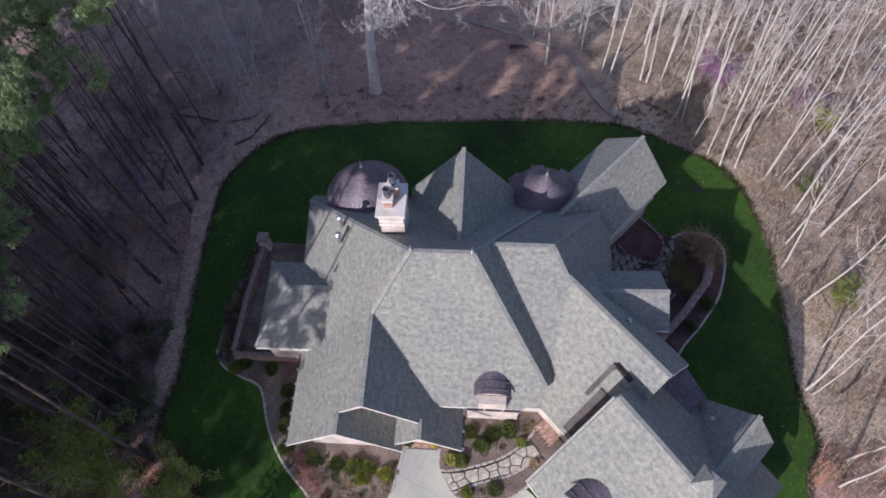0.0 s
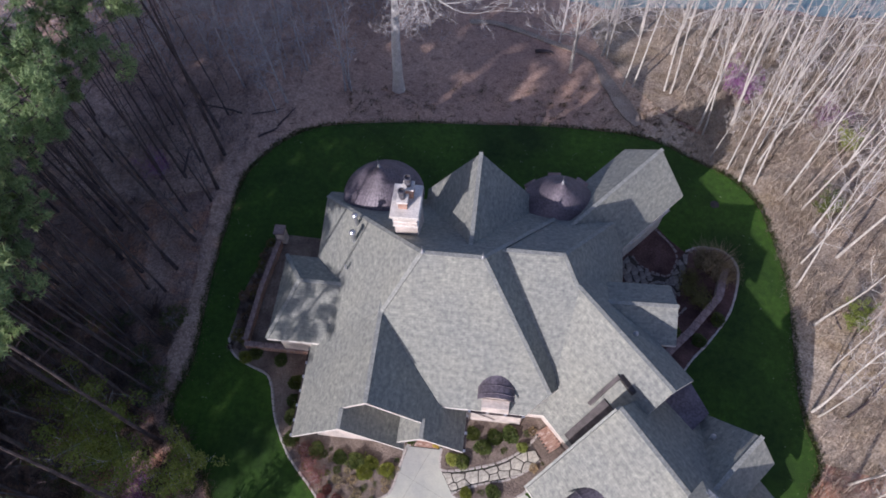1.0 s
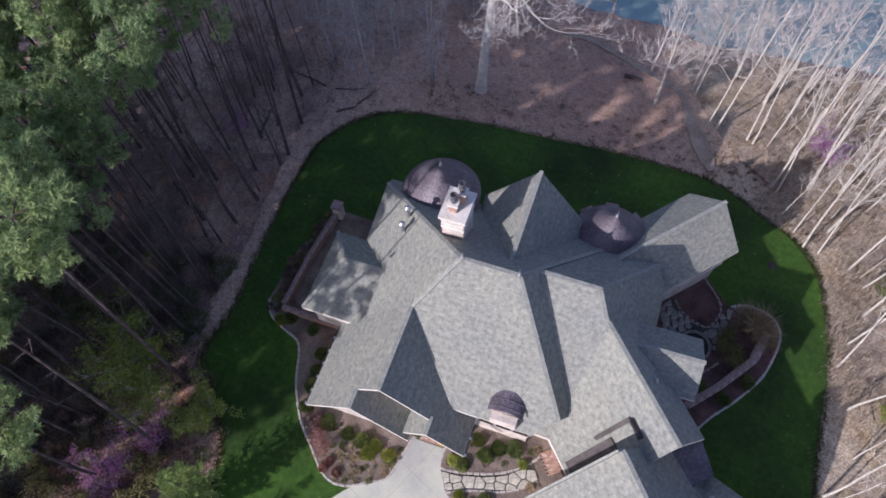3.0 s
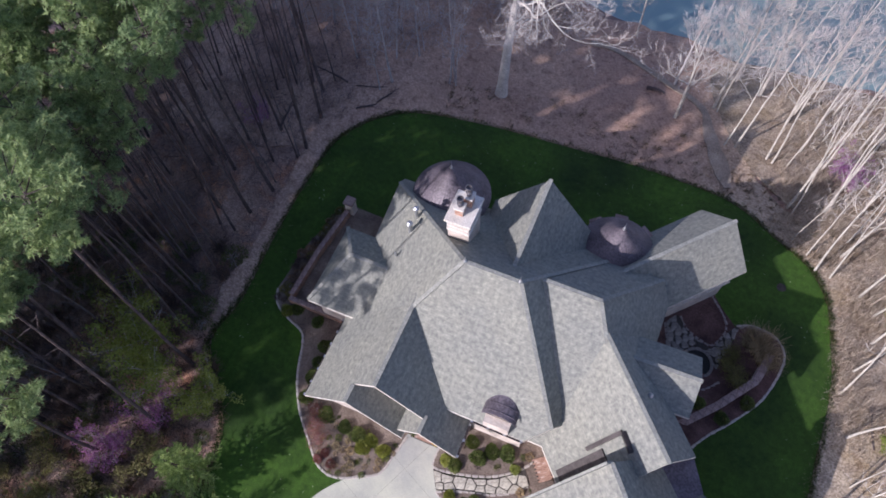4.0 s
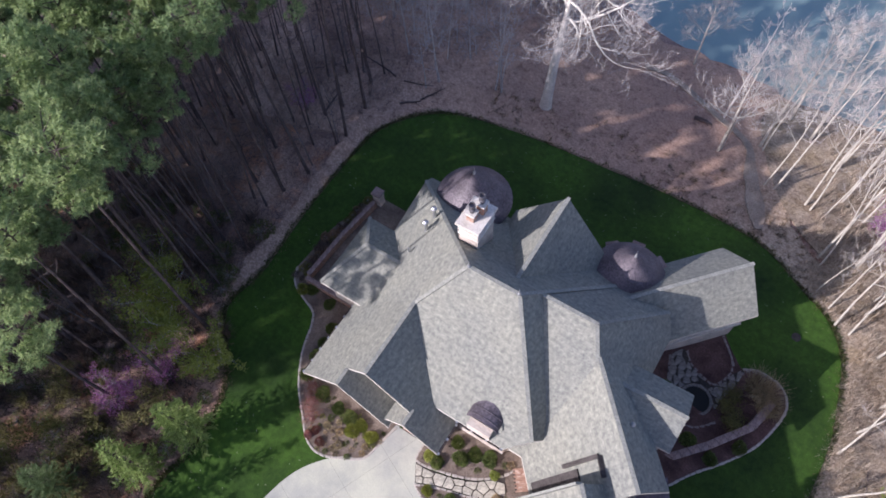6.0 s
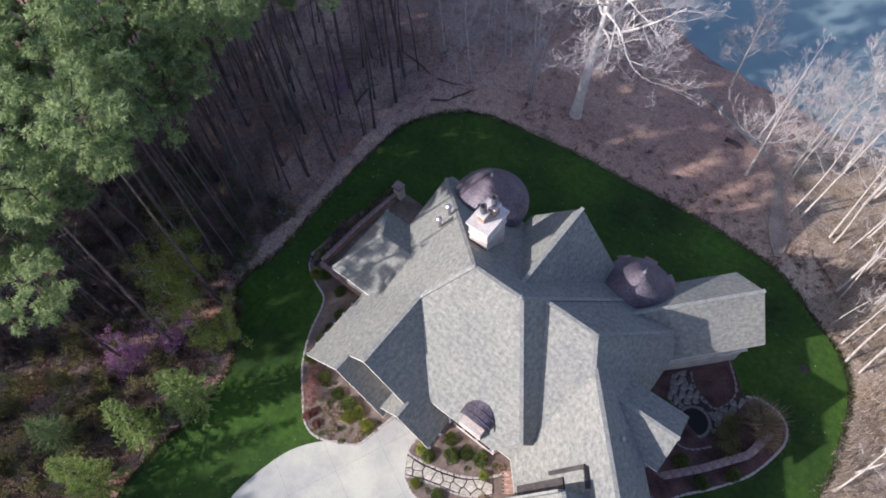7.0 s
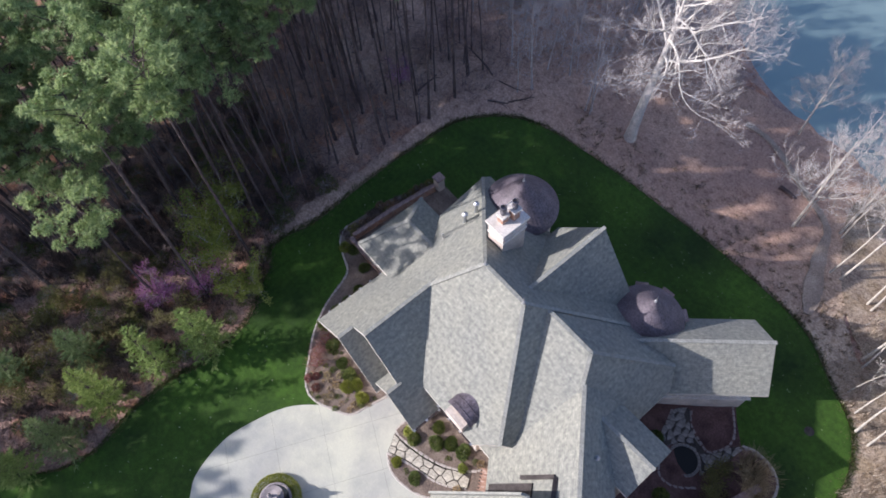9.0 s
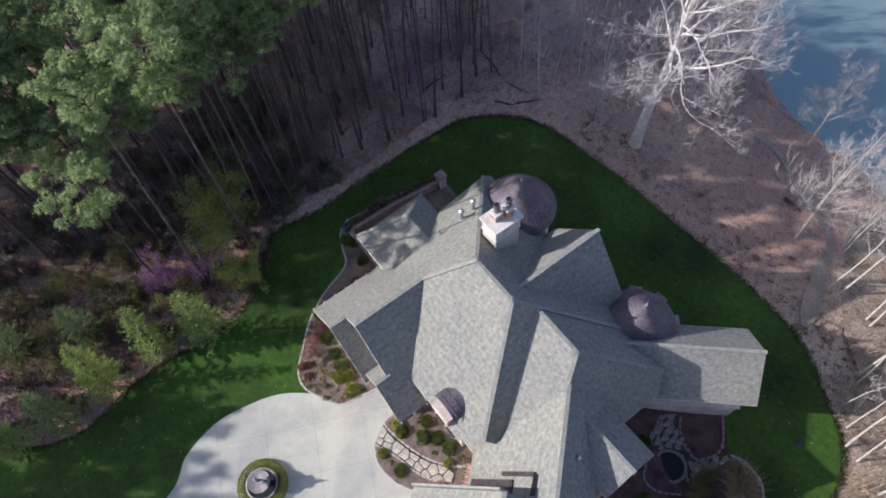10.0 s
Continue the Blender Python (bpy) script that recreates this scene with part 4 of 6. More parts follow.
for k in (0.28, 0.5, 0.72):
    p = Vector((6.3, 21.2, 2.1)).lerp(Vector((10.95, 26.38, 2.1)), k)
    m = pose(p.x, p.y, p.z, 0, 0, 48.1)
    bm = bmesh.new()
    box(bm, (0.75, 0.16, 0.8), m)
    pane = part("window", bm, GLASS, house)
    bm = bmesh.new()
    for dx in (-0.4, 0.0, 0.4):
        box(bm, (0.07, 0.2, 0.9), m @ pose(dx, 0, 0))
    for dz in (-0.42, 0.42):
        box(bm, (0.87, 0.2, 0.07), m @ pose(0, 0, dz))
    part("window_frame", bm, TRIM, pane)


def pond(x, y):
    z = ground_z(x, y) + 0.2
    t = tagged(empty("garden_pond", (x, y, z)), "small round dark pond with a stone rim", "pond")
    bm = bmesh.new()
    lathe(bm, [(0.98, 0.0), (0.98, 0.07), (0.02, 0.07)], 28)
    part("pond_water", bm, POND_WATER, t)
    one = bmesh.new()
    box(one, (0.24, 0.2, 0.16), Matrix.Identity(4))
    bmesh.ops.bevel(one, geom=one.edges[:], offset=0.02, segments=1, affect="EDGES")
    me = bpy.data.meshes.new("rim_stone")
    one.to_mesh(me)
    one.free()
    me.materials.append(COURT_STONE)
    for k in range(25):
        ob = new("rim_stone", me)
        ob.parent = t
        a = k * math.tau / 25
        ob.matrix_basis = pose(1.06 * math.cos(a), 1.06 * math.sin(a), 0.08, 0, 0, math.degrees(a) + 90)


pond(10.9, 20.8)

# brick pier heads round the rim of the eastern turret
for x, y, a in ((1.05, 25.6, 40), (2.55, 26.45, 5), (4.35, 26.05, -35)):
    bm = bmesh.new()
    box(bm, (0.75, 0.5, 7.0), pose(x, y, 0.65, 0, 0, a))
    face_uvs(bm)
    pier = part("turret_pier", bm, PALE_BRICK, house, "pale brick pier beside the turret")
    bm = bmesh.new()
    box(bm, (0.9, 0.64, 0.12), pose(x, y, 4.2, 0, 0, a))
    bmesh.ops.bevel(bm, geom=bm.edges[:], offset=0.02, segments=1, affect="EDGES")
    part("pier_cap", bm, COPING, pier)

# ---- plants ----
class Soup:
    """Triangles and quads gathered in lists, made into one mesh."""

    def __init__(self):
        self.v, self.f = [], []

    def blade(self, p, d, length, width):
        side = d.cross(Vector((0.31, 0.52, 0.79))).normalized() * width
        n = len(self.v)
        self.v += [p - side, p + side, p + d * length]
        self.f.append((n, n + 1, n + 2))

    def leaf(self, p, d, length, width):
        side = d.cross(Vector((0.31, 0.52, 0.79))).normalized() * width
        n = len(self.v)
        self.v += [p, p + d * length * 0.5 - side, p + d * length, p + d * length * 0.5 + side]
        self.f.append((n, n + 1, n + 2, n + 3))

    def spray(self, p, out, rng, size):
        """A small flat fan of needles that faces outwards."""
        a = out.cross(any_way(rng)).normalized()
        b = (out.cross(a) + out * rng.uniform(-0.4, 0.4)).normalized()
        n = len(self.v)
        for k in range(4):
            w = k * 1.571 + rng.uniform(-0.5, 0.5)
            d = (a * math.cos(w) + b * math.sin(w) + out * 0.45) * size * rng.uniform(0.8, 1.3)
            s = (b * math.cos(w) - a * math.sin(w)) * size * 0.17
            self.v += [p - s, p + s, p + d]
            self.f.append((n + k * 3, n + k * 3 + 1, n + k * 3 + 2))

    def limb(self, pts, radii, sides):
        base = len(self.v)
        last = pts[1] - pts[0]
        q = last.to_track_quat("Z", "Y")
        for i, p in enumerate(pts):
            d = pts[min(i + 1, len(pts) - 1)] - pts[max(i - 1, 0)]
            q, last = last.rotation_difference(d) @ q, d
            for k in range(sides):
                a = k * math.tau / sides
                self.v.append(p + q @ Vector((math.cos(a) * radii[i], math.sin(a) * radii[i], 0)))
        for i in range(len(pts) - 1):
            for k in range(sides):
                a, b = base + i * sides, base + (i + 1) * sides
                self.f.append((a + k, a + (k + 1) % sides, b + (k + 1) % sides, b + k))

    def ob(self, name, mat, parent, label="", smooth=False):
        me = bpy.data.meshes.new(name)
        me.from_pydata([tuple(p) for p in self.v], [], self.f)
        me.materials.append(mat)
        if smooth:
            me.polygons.foreach_set("use_smooth", [True] * len(me.polygons))
        ob = new(name, me)
        if parent is not None:
            ob.parent = parent
        if label:
            ob["label"] = label
        if parent is not None and name != "trunk":
            ob["kind"] = "stuff"
        return ob


def any_way(rng, up=-1.0):
    while True:
        d = Vector((rng.uniform(-1, 1), rng.uniform(-1, 1), rng.uniform(up, 1)))
        if 0.1 < d.length < 1:
            return d.normalized()


def bent(rng, start, way, length, steps, wander, lift=0.0):
    pts, d = [start], way.normalized()
    for _ in range(steps):
        d = (d + any_way(rng) * wander + Vector((0, 0, lift))).normalized()
        pts.append(pts[-1] + d * (length / steps))
    return pts


def pine(seed, height, low, reach, girth=0.12, limbs_n=30, full=1.15):
    """A tall pine: bare straight trunk, open crown of needle plumes on upswept limbs."""
    rng = random.Random(seed)
    t = empty("pine_tree")
    trunk = Soup()
    pts = bent(rng, Vector((0, 0, -0.4)), Vector((rng.uniform(-0.03, 0.03), rng.uniform(-0.03, 0.03), 1)), height, 8, 0.022, 0.02)
    trunk.limb(pts, [girth * (1 - 0.8 * i / 8) + (0.04 if i == 0 else 0) for i in range(9)], 7)
    limbs, needles = Soup(), Soup()
    def on_trunk(h):
        k = min(7.999, max(0, (h + 0.4) / height * 8))
        return pts[int(k)].lerp(pts[int(k) + 1], k % 1)
    for _ in range(12):                                   # dead stubs below the crown
        h = rng.uniform(low * 0.35, low)
        a = rng.uniform(0, math.tau)
        limbs.limb(bent(rng, on_trunk(h), Vector((math.cos(a), math.sin(a), -0.1)), rng.uniform(0.4, 1.7), 2, 0.2), [0.022, 0.014, 0.006], 3)
    for i in range(limbs_n):
        f = (i + rng.random()) / limbs_n
        h = low + (height - low - 0.4) * f
        a = i * 2.4 + rng.uniform(-0.6, 0.6)
        ln = reach * (0.3 + 0.7 * math.sin(math.pi * min(1, 0.25 + 0.8 * (1 - f)))) * rng.uniform(0.5, 1.2)
        b = bent(rng, on_trunk(h), Vector((math.cos(a), math.sin(a), 0.05 + 0.55 * f)), ln, 4, 0.18, 0.06)
        limbs.limb(b, [0.045, 0.036, 0.026, 0.016, 0.008], 3)
        for _ in range(max(2, int((3 + ln * 1.5) * full))):
            k = 4 * rng.uniform(0.3, 0.999) ** 0.6
            k = min(k, 3.99)
            p = b[int(k)].lerp(b[int(k) + 1], k % 1)
            side = any_way(rng, -0.2)
            q = p + side * rng.uniform(0.15, 0.55) * (0.5 + ln * 0.2)
            limbs.limb([p, q], [0.012, 0.006], 3)
            size = rng.uniform(0.26, 0.5)
            for _ in range(int(14 * full) + 3):
                d = (any_way(rng) + Vector((0, 0, 0.3))).normalized()
                r = d * size * rng.uniform(0.25, 1.0)
                needles.spray(q + Vector((r.x, r.y, r.z * 0.7)), (d + Vector((0, 0, 0.5))).normalized(), rng, size * 0.53)
    trunk.ob("trunk", PINE_BARK, t, smooth=True)
    limbs.ob("crown_wood", PINE_BARK, t)
    needles.ob("crown", NEEDLES, t)
    return t


def bare_tree(seed, height, radius, fork, spread, bark, primaries, detail, lean=0.0, kind="bare_tree"):
    """A leafless tree: trunk, limbs, branches and fine twigs."""
    rng = random.Random(seed)
    t = empty(kind)
    trunk, limbs, twigs = Soup(), Soup(), Soup()
    pts = bent(rng, Vector((0, 0, -0.4)), Vector((lean, lean * 0.3, 1)), height, 9, 0.05, 0.03)
    trunk.limb(pts, [radius * (1.0 - 0.93 * (i / 9) ** 0.9) + (radius * 0.25 if i == 0 else 0) for i in range(10)], 8)
    for i in range(primaries):
        f = fork + (0.97 - fork) * (i + rng.random()) / primaries
        k = f * 8.999
        start = pts[int(k)].lerp(pts[int(k) + 1], k % 1)
        a = i * 2.4 + rng.uniform(-0.6, 0.6)
        ln = spread * (1.15 - 0.75 * (f - fork) / (1 - fork)) * rng.uniform(0.6, 1.1)
        r0 = max(0.016, radius * (1 - f) * 0.48)
        one = bent(rng, start, Vector((math.cos(a), math.sin(a), rng.uniform(0.5, 1.1))), ln, 5, 0.2, 0.06)
        limbs.limb(one, [r0 * (1 - 0.8 * j / 5) for j in range(6)], 4)
        for _ in range(detail[0]):
            k2 = rng.uniform(1.2, 4.99)
            p2 = one[int(k2)].lerp(one[int(k2) + 1], k2 % 1)
            d2 = (one[int(k2) + 1] - one[int(k2)]).normalized()
            two = bent(rng, p2, d2 * 0.7 + any_way(rng) * 0.8 + Vector((0, 0, 0.25)), ln * rng.uniform(0.25, 0.5), 3, 0.25, 0.05)
            limbs.limb(two, [max(0.012, r0 * 0.4), max(0.011, r0 * 0.28), 0.01, 0.007], 3)
            for _ in range(detail[1]):
                k3 = rng.uniform(0.4, 2.99)
                p3 = two[int(k3)].lerp(two[int(k3) + 1], k3 % 1)
                d3 = (two[int(k3) + 1] - two[int(k3)]).normalized()
                three = bent(rng, p3, d3 * 0.7 + any_way(rng) * 0.8, ln * rng.uniform(0.1, 0.24), 2, 0.25, 0.05)
                twigs.limb(three, [0.01, 0.008, 0.004], 3)
                for _ in range(detail[2]):
                    twigs.blade(three[1], (three[2] - three[1]).normalized() + any_way(rng) * 0.9, ln * rng.uniform(0.08, 0.16), 0.007)
    trunk.ob("trunk", bark, t, smooth=True)
    limbs.ob("crown_wood", bark, t)
    twigs.ob("crown_spray", TWIG if bark == PALE_BARK else bark, t)
    return t


def spruce(seed, height, mat):
    """A young conifer: whorls of long drooping boughs that end in pale new sprays."""
    rng = random.Random(seed)
    t = empty("young_conifer")
    trunk, leaves = Soup(), Soup()
    trunk.limb(bent(rng, Vector((0, 0, -0.2)), Vector((0, 0, 1)), height * 0.99, 4, 0.02), [0.09, 0.07, 0.05, 0.03, 0.01], 6)
    whorls = int(height * 2.6)
    for w in range(whorls):
        f = (w + rng.uniform(0.2, 0.8)) / whorls
        h = height * (0.04 + 0.93 * f)
        turn = rng.uniform(0, math.tau)
        n = 8 if f < 0.6 else 6
        for i in range(n):
            a = turn + i * math.tau / n + rng.uniform(-0.25, 0.25)
            ln = height * 0.2 * (1.06 - f) ** 0.8 * rng.uniform(0.6, 1.4)
            b = bent(rng, Vector((0, 0, h)), Vector((math.cos(a), math.sin(a), 0.15 + 0.5 * f)), ln, 4, 0.08, 0.04)
            trunk.limb(b, [0.02, 0.015, 0.01, 0.007, 0.004], 3)
            out = Vector((math.cos(a), math.sin(a), 0.2))
            for _ in range(int(4 + 9 * ln)):
                k = min(3.99, 4 * rng.uniform(0.12, 1.0) ** 0.8)
                p = b[int(k)].lerp(b[int(k) + 1], k % 1)
                side = Vector((-math.sin(a), math.cos(a), rng.uniform(-0.3, 0.15))) * rng.choice((-1, 1))
                d = (out * rng.uniform(0.5, 1.1) + side * rng.uniform(0.2, 0.9)).normalized()
                twig = rng.uniform(0.22, 0.42) * (0.6 + 0.4 * min(1.0, ln))
                for j in range(4):
                    leaves.blade(p + d * twig * j * 0.22, (d + any_way(rng) * 0.55).normalized(), twig * 0.62, 0.035)
    trunk.ob("trunk", PINE_BARK, t)
    leaves.ob("crown", mat, t)
    return t


def spreading_tree(seed, name, height, girth, fork, spread, bark, twig_mat, limbs_n, levels, wander, rise, twig=0.010, pull=(0, 0), steep=(0.25, 0.9)):
    """A leafless tree whose trunk divides into crooked limbs that divide again down to fine twigs."""
    rng = random.Random(seed)
    t = empty(name)
    trunk, wood, fine = Soup(), Soup(), Soup()
    pts = bent(rng, Vector((0, 0, -0.5)), Vector((0, 0, 1)), height, 8, 0.05, 0.03)
    trunk.limb(pts, [girth * (1.0 - 0.86 * (i / 8) ** 1.1) + (girth * 0.3 if i == 0 else 0) for i in range(9)], 9)
    def divide(p, d, length, radius, level):
        steps = 5 if level < 2 else 3
        line = bent(rng, p, d, length, steps, wander * (1 + 0.25 * level), rise)
        thin = [max(twig * 0.5, radius * (1 - 0.75 * i / steps)) for i in range(steps + 1)]
        (wood if level < 3 else fine).limb(line, thin, 6 if level == 0 else (4 if level == 1 else 3))
        if level >= levels:
            for _ in range(3):
                k = rng.uniform(0.5, steps - 0.01)
                q = line[int(k)].lerp(line[int(k) + 1], k % 1)
                fine.blade(q, (line[-1] - line[0]).normalized() + any_way(rng) * 0.8, length * rng.uniform(0.7, 1.3), twig * 0.6)
            return
        n = (7, 5, 4, 4, 3)[level]
        for i in range(n):
            k = min(steps - 0.01, steps * (0.22 + 0.78 * (i + rng.random()) / n))
            q = line[int(k)].lerp(line[int(k) + 1], k % 1)
            way = (line[int(k) + 1] - line[int(k)]).normalized()
            turn = way * 0.75 + any_way(rng) * 0.85 + Vector((0, 0, 0.1))
            turn.z = max(turn.z, -0.12)
            divide(q, turn, length * rng.uniform(0.32, 0.6), max(twig, radius * (1 - 0.7 * k / steps) * 0.62), level + 1)
    for i in range(limbs_n):
        f = fork + (0.98 - fork) * (i + rng.random()) / limbs_n
        k = min(7.99, f * 8)
        a = i * 2.4 + rng.uniform(-0.5, 0.5)
        ln = spread * (1.1 - 0.55 * (f - fork) / (1 - fork)) * rng.uniform(0.75, 1.1)
        divide(pts[int(k)].lerp(pts[int(k) + 1], k % 1), Vector((math.cos(a) + pull[0], math.sin(a) + pull[1], rng.uniform(*steep))), ln, girth * (1.0 - 0.7 * f) * 0.5, 0)
    trunk.ob("trunk", bark, t, smooth=True)
    wood.ob("crown_wood", bark, t, smooth=True)
    fine.ob("crown_spray", twig_mat, t)
    return t


def leafy(seed, name, height, radius, mat, bark, leaves_per=60, leaf=0.12, stem=0.05, clear=0.3):
    """A small broad-leaved tree or a shrub: twiggy stems with many single leaves in uneven clumps."""
    rng = random.Random(seed)
    t = empty(name)
    stems, crown = Soup(), Soup()
    for i in range(9):
        a = i * 2.4
        s = bent(rng, Vector((0, 0, -0.05)), Vector((math.cos(a) * 0.5, math.sin(a) * 0.5, 1.2)), height * rng.uniform(0.75, 1.0), 4, 0.2)
        stems.limb(s, [stem, stem * 0.7, stem * 0.5, stem * 0.3, stem * 0.1], 4)
        for _ in range(6):
            k = rng.uniform(4 * clear, 3.99)
            p = s[int(k)].lerp(s[int(k) + 1], k % 1)
            q = p + any_way(rng, -0.2) * radius * rng.uniform(0.3, 0.95)
            stems.limb([p, q], [stem * 0.3, stem * 0.08], 3)
            for _ in range(leaves_per // 6):
                o = p.lerp(q, rng.uniform(0.4, 1.1)) + any_way(rng) * radius * 0.22
                crown.leaf(o, any_way(rng, -0.3), leaf * rng.uniform(0.7, 1.3), leaf * 0.34)
    stems.ob("branch_frame", bark, t)
    crown.ob("foliage", mat, t)
    return t


def round_shrub(seed, name, radius, mat, squash=0.85, blades=1500, leaf=0.11, core=True):
    """A dense rounded shrub of single leaves on short twigs."""
    rng = random.Random(seed)
    t = empty(name)
    stems, crown = Soup(), Soup()
    bumps = [(any_way(rng, -0.1), rng.uniform(0.05, 0.22)) for _ in range(9)]
    for i in range(26):
        d = any_way(rng, 0.0)
        stems.limb([Vector((0, 0, 0)), d * radius * 0.85 * Vector((1, 1, squash)).length / 1.7], [0.02, 0.006], 3)
    for _ in range(blades):
        d = any_way(rng, -0.25)
        r = radius * (0.8 + sum(s * max(0, d.dot(b)) ** 6 for b, s in bumps)) * rng.uniform(0.55, 1.03)
        p = Vector((d.x * r, d.y * r, max(0.03, d.z * r * squash + radius * 0.25)))
        crown.leaf(p, (d + any_way(rng) * 0.8).normalized(), leaf * rng.uniform(0.7, 1.3), leaf * 0.36)
    stems.ob("twig_frame", GREY_BARK, t)
    crown.ob("foliage", mat, t)
    return t


def grass_tuft(seed, name, radius, height, mat, blades):
    rng = random.Random(seed)
    t = empty(name)
    s = Soup()
    for _ in range(blades):
        a, r = rng.uniform(0, math.tau), radius * 0.35 * math.sqrt(rng.random())
        p = Vector((math.cos(a) * r, math.sin(a) * r, 0))
        out = Vector((math.cos(a), math.sin(a), 0)) * rng.uniform(0.2, 1.0)
        tip = p + out * radius * 0.75 + Vector((0, 0, height * rng.uniform(0.4, 1.0)))
        mid = p + out * radius * 0.25 + Vector((0, 0, height * rng.uniform(0.5, 0.8)))
        s.limb([p, mid, tip], [0.014, 0.012, 0.003], 3)
    s.ob("stalk_clump", mat, t)
    return t


def scatter(protos, places, label, category, group, seed, size=(0.85, 1.15), tilt=2.0):
    """Stands copies of the prototypes at the places; the first of each is the prototype itself."""
    rng = random.Random(seed)
    for i, (x, y) in enumerate(places):
        p = protos[i % len(protos)]
        k = rng.uniform(*size)
        m = pose(x, y, ground_z(x, y), rng.uniform(-tilt, tilt), rng.uniform(-tilt, tilt), rng.uniform(0, 360)) @ Matrix.Diagonal((k, k, k, 1))
        if i < len(protos):
            p.matrix_basis = m
            tagged(p, label, category, group)
        else:
            copy_thing(p, m)
    return protos


def fill(seed, count, gap, x0, x1, y0, y1, allowed):
    """Random places that keep a distance from one another."""
    rng, out = random.Random(seed), []
    for _ in range(count * 40):
        p = (rng.uniform(x0, x1), rng.uniform(y0, y1))
        if allowed(*p) and all((p[0] - q[0]) ** 2 + (p[1] - q[1]) ** 2 > gap * gap for q in out):
            out.append(p)
            if len(out) >= count:
                break
    return out


def off_house(x, y):
    return not (-19 < x < 17 and 4 < y < 29)


lawn_xy = [tuple(p) for p in border]


def off_lawn(x, y):
    return not inside((x, y), lawn_xy)


# pines on the west side
PINES = [(-23.4, 21.2), (-22.9, 25.8), (-24.1, 18.8), (-24.7, 15.1), (-23.6, 8.6), (-23.2, 29.0), (-24.4, 31.6), (-26.6, 18.3), (-28.4, 19.2), (-26.4, 10.2), (-28.5, 22.3), (-25.7, 26.6), (-24.6, 11.4),
         (-27.3, 21.8), (-29.7, 20.1), (-30.1, 22.8)]
def near_pines(x, y):
    return off_lawn(x, y) and x < -24.0 and 0.835 * x - 0.55 * y < -19.0 and all((x - a) ** 2 + (y - b) ** 2 > 5 for a, b in PINES) and not (x > -30 and y < 9) and not (x > -35 and y < -14) and y < 25 and abs(0.836 * x - 0.549 * y + 30.5) > 0.9
MORE_PINES = fill(11, 102, 2.35, -56, -24, -10, 36, near_pines)
pines = [pine(21, 21.0, 14.6, 2.7), pine(22, 20.0, 14.4, 2.4), pine(23, 22.5, 15.0, 2.8), pine(24, 20.5, 13.6, 2.4), pine(30, 23.0, 15.5, 2.6, 0.13)]
MORE_PINES += [(-42, -33), (-36.5, -14)] + fill(26, 36, 2.6, -66, -47, -38, -8, lambda x, y: True)
scatter(pines, MORE_PINES, "tall pine with a long bare trunk and dark green crown", "tree", "pines west of the house", 31, (0.82, 1.14), 2.5)

scatter([pine(36, 22.0, 17.6, 1.8, 0.13, 20, 0.9), pine(37, 21.0, 17.0, 1.6, 0.12, 18, 0.9)], PINES, "tall pine with a long bare trunk and a small high crown", "tree", "pines west of the house", 42, (0.88, 1.1), 2.5)
EDGE_PINES = [(-26.2, 8.0), (-27.2, 4.2), (-29.0, 0.5), (-31.2, -2.4), (-34.0, -6.0)]
# unseen pines added sunward to keep sun patches off the wood floor
SHADE_PINES = [(0.836 * p + 0.549 * a, -0.549 * p + 0.836 * a) for p, a in fill(36, 66, 3.0, -62, -25, -46, -22, lambda p, a: True)]
for i, (x, y) in enumerate(SHADE_PINES):
    copy_thing(pines[i % 5], pose(x, y, ground_z(x, y), 0, 0, i * 137.5))
# two out-of-view rows, placed so that their shade falls on the lawn
SOUTH_PINES = [(-31.9, -31.6), (-30.4, -33.2), (-29.0, -33.2), (-27.8, -34.8), (-26.4, -35.0), (-25.0, -36.4), (-23.6, -36.6), (-28.4, -37.2)]
SOUTH_WEST_PINES = [(-33.4, -19.6), (-35.2, -18.4), (-37.0, -16.0), (-38.4, -13.2), (-36.0, -21.5)]
scatter([pine(25, 25.0, 12.0, 3.0, 0.18, 44, 1.25), pine(26, 24.0, 11.0, 3.2, 0.17, 44, 1.25)], EDGE_PINES, "full-crowned tall pine at the edge of the wood", "tree", "pines west of the house", 38, (0.92, 1.04), 2)

scatter([pine(33, 18.2, 9.5, 2.4, 0.16, 36, 1.0)], SOUTH_PINES, "full-crowned pine south of the lawn", "tree", "pines south of the lawn", 40, (0.95, 1.05), 2)
scatter([pine(35, 21.5, 15.5, 2.7, 0.15, 30, 1.2)], SOUTH_WEST_PINES, "tall pine with a long bare trunk and dark green crown", "tree", "pines west of the house", 44, (0.97, 1.03), 2)
scatter([pine(38, 15.4, 10.0, 2.8, 0.13, 24, 1.0)], [(-23.6, -1.0), (-28.8, -0.8), (-28.2, 2.2)], "low pine with an open spreading crown beside the young conifers", "tree", "pines west of the house", 45, (0.99, 1.01), 1)
scatter([pine(40, 15.6, 11.0, 2.1, 0.12, 20, 0.95)], [(-26.4, 0.8)], "low pine with an open crown at the wood's edge", "tree", "pines west of the house", 46, (0.99, 1.01), 1)
scatter([pine(34, 24.5, 19.0, 3.2, 0.14, 32, 1.15), pine(39, 24.0, 19.5, 1.9, 0.14, 20, 1.0)], [(-21.4, 6.5), (-20.9, 2.0)], "tall high-crowned pine beside the lawn", "tree", "pines west of the house", 43, (0.99, 1.01), 1)
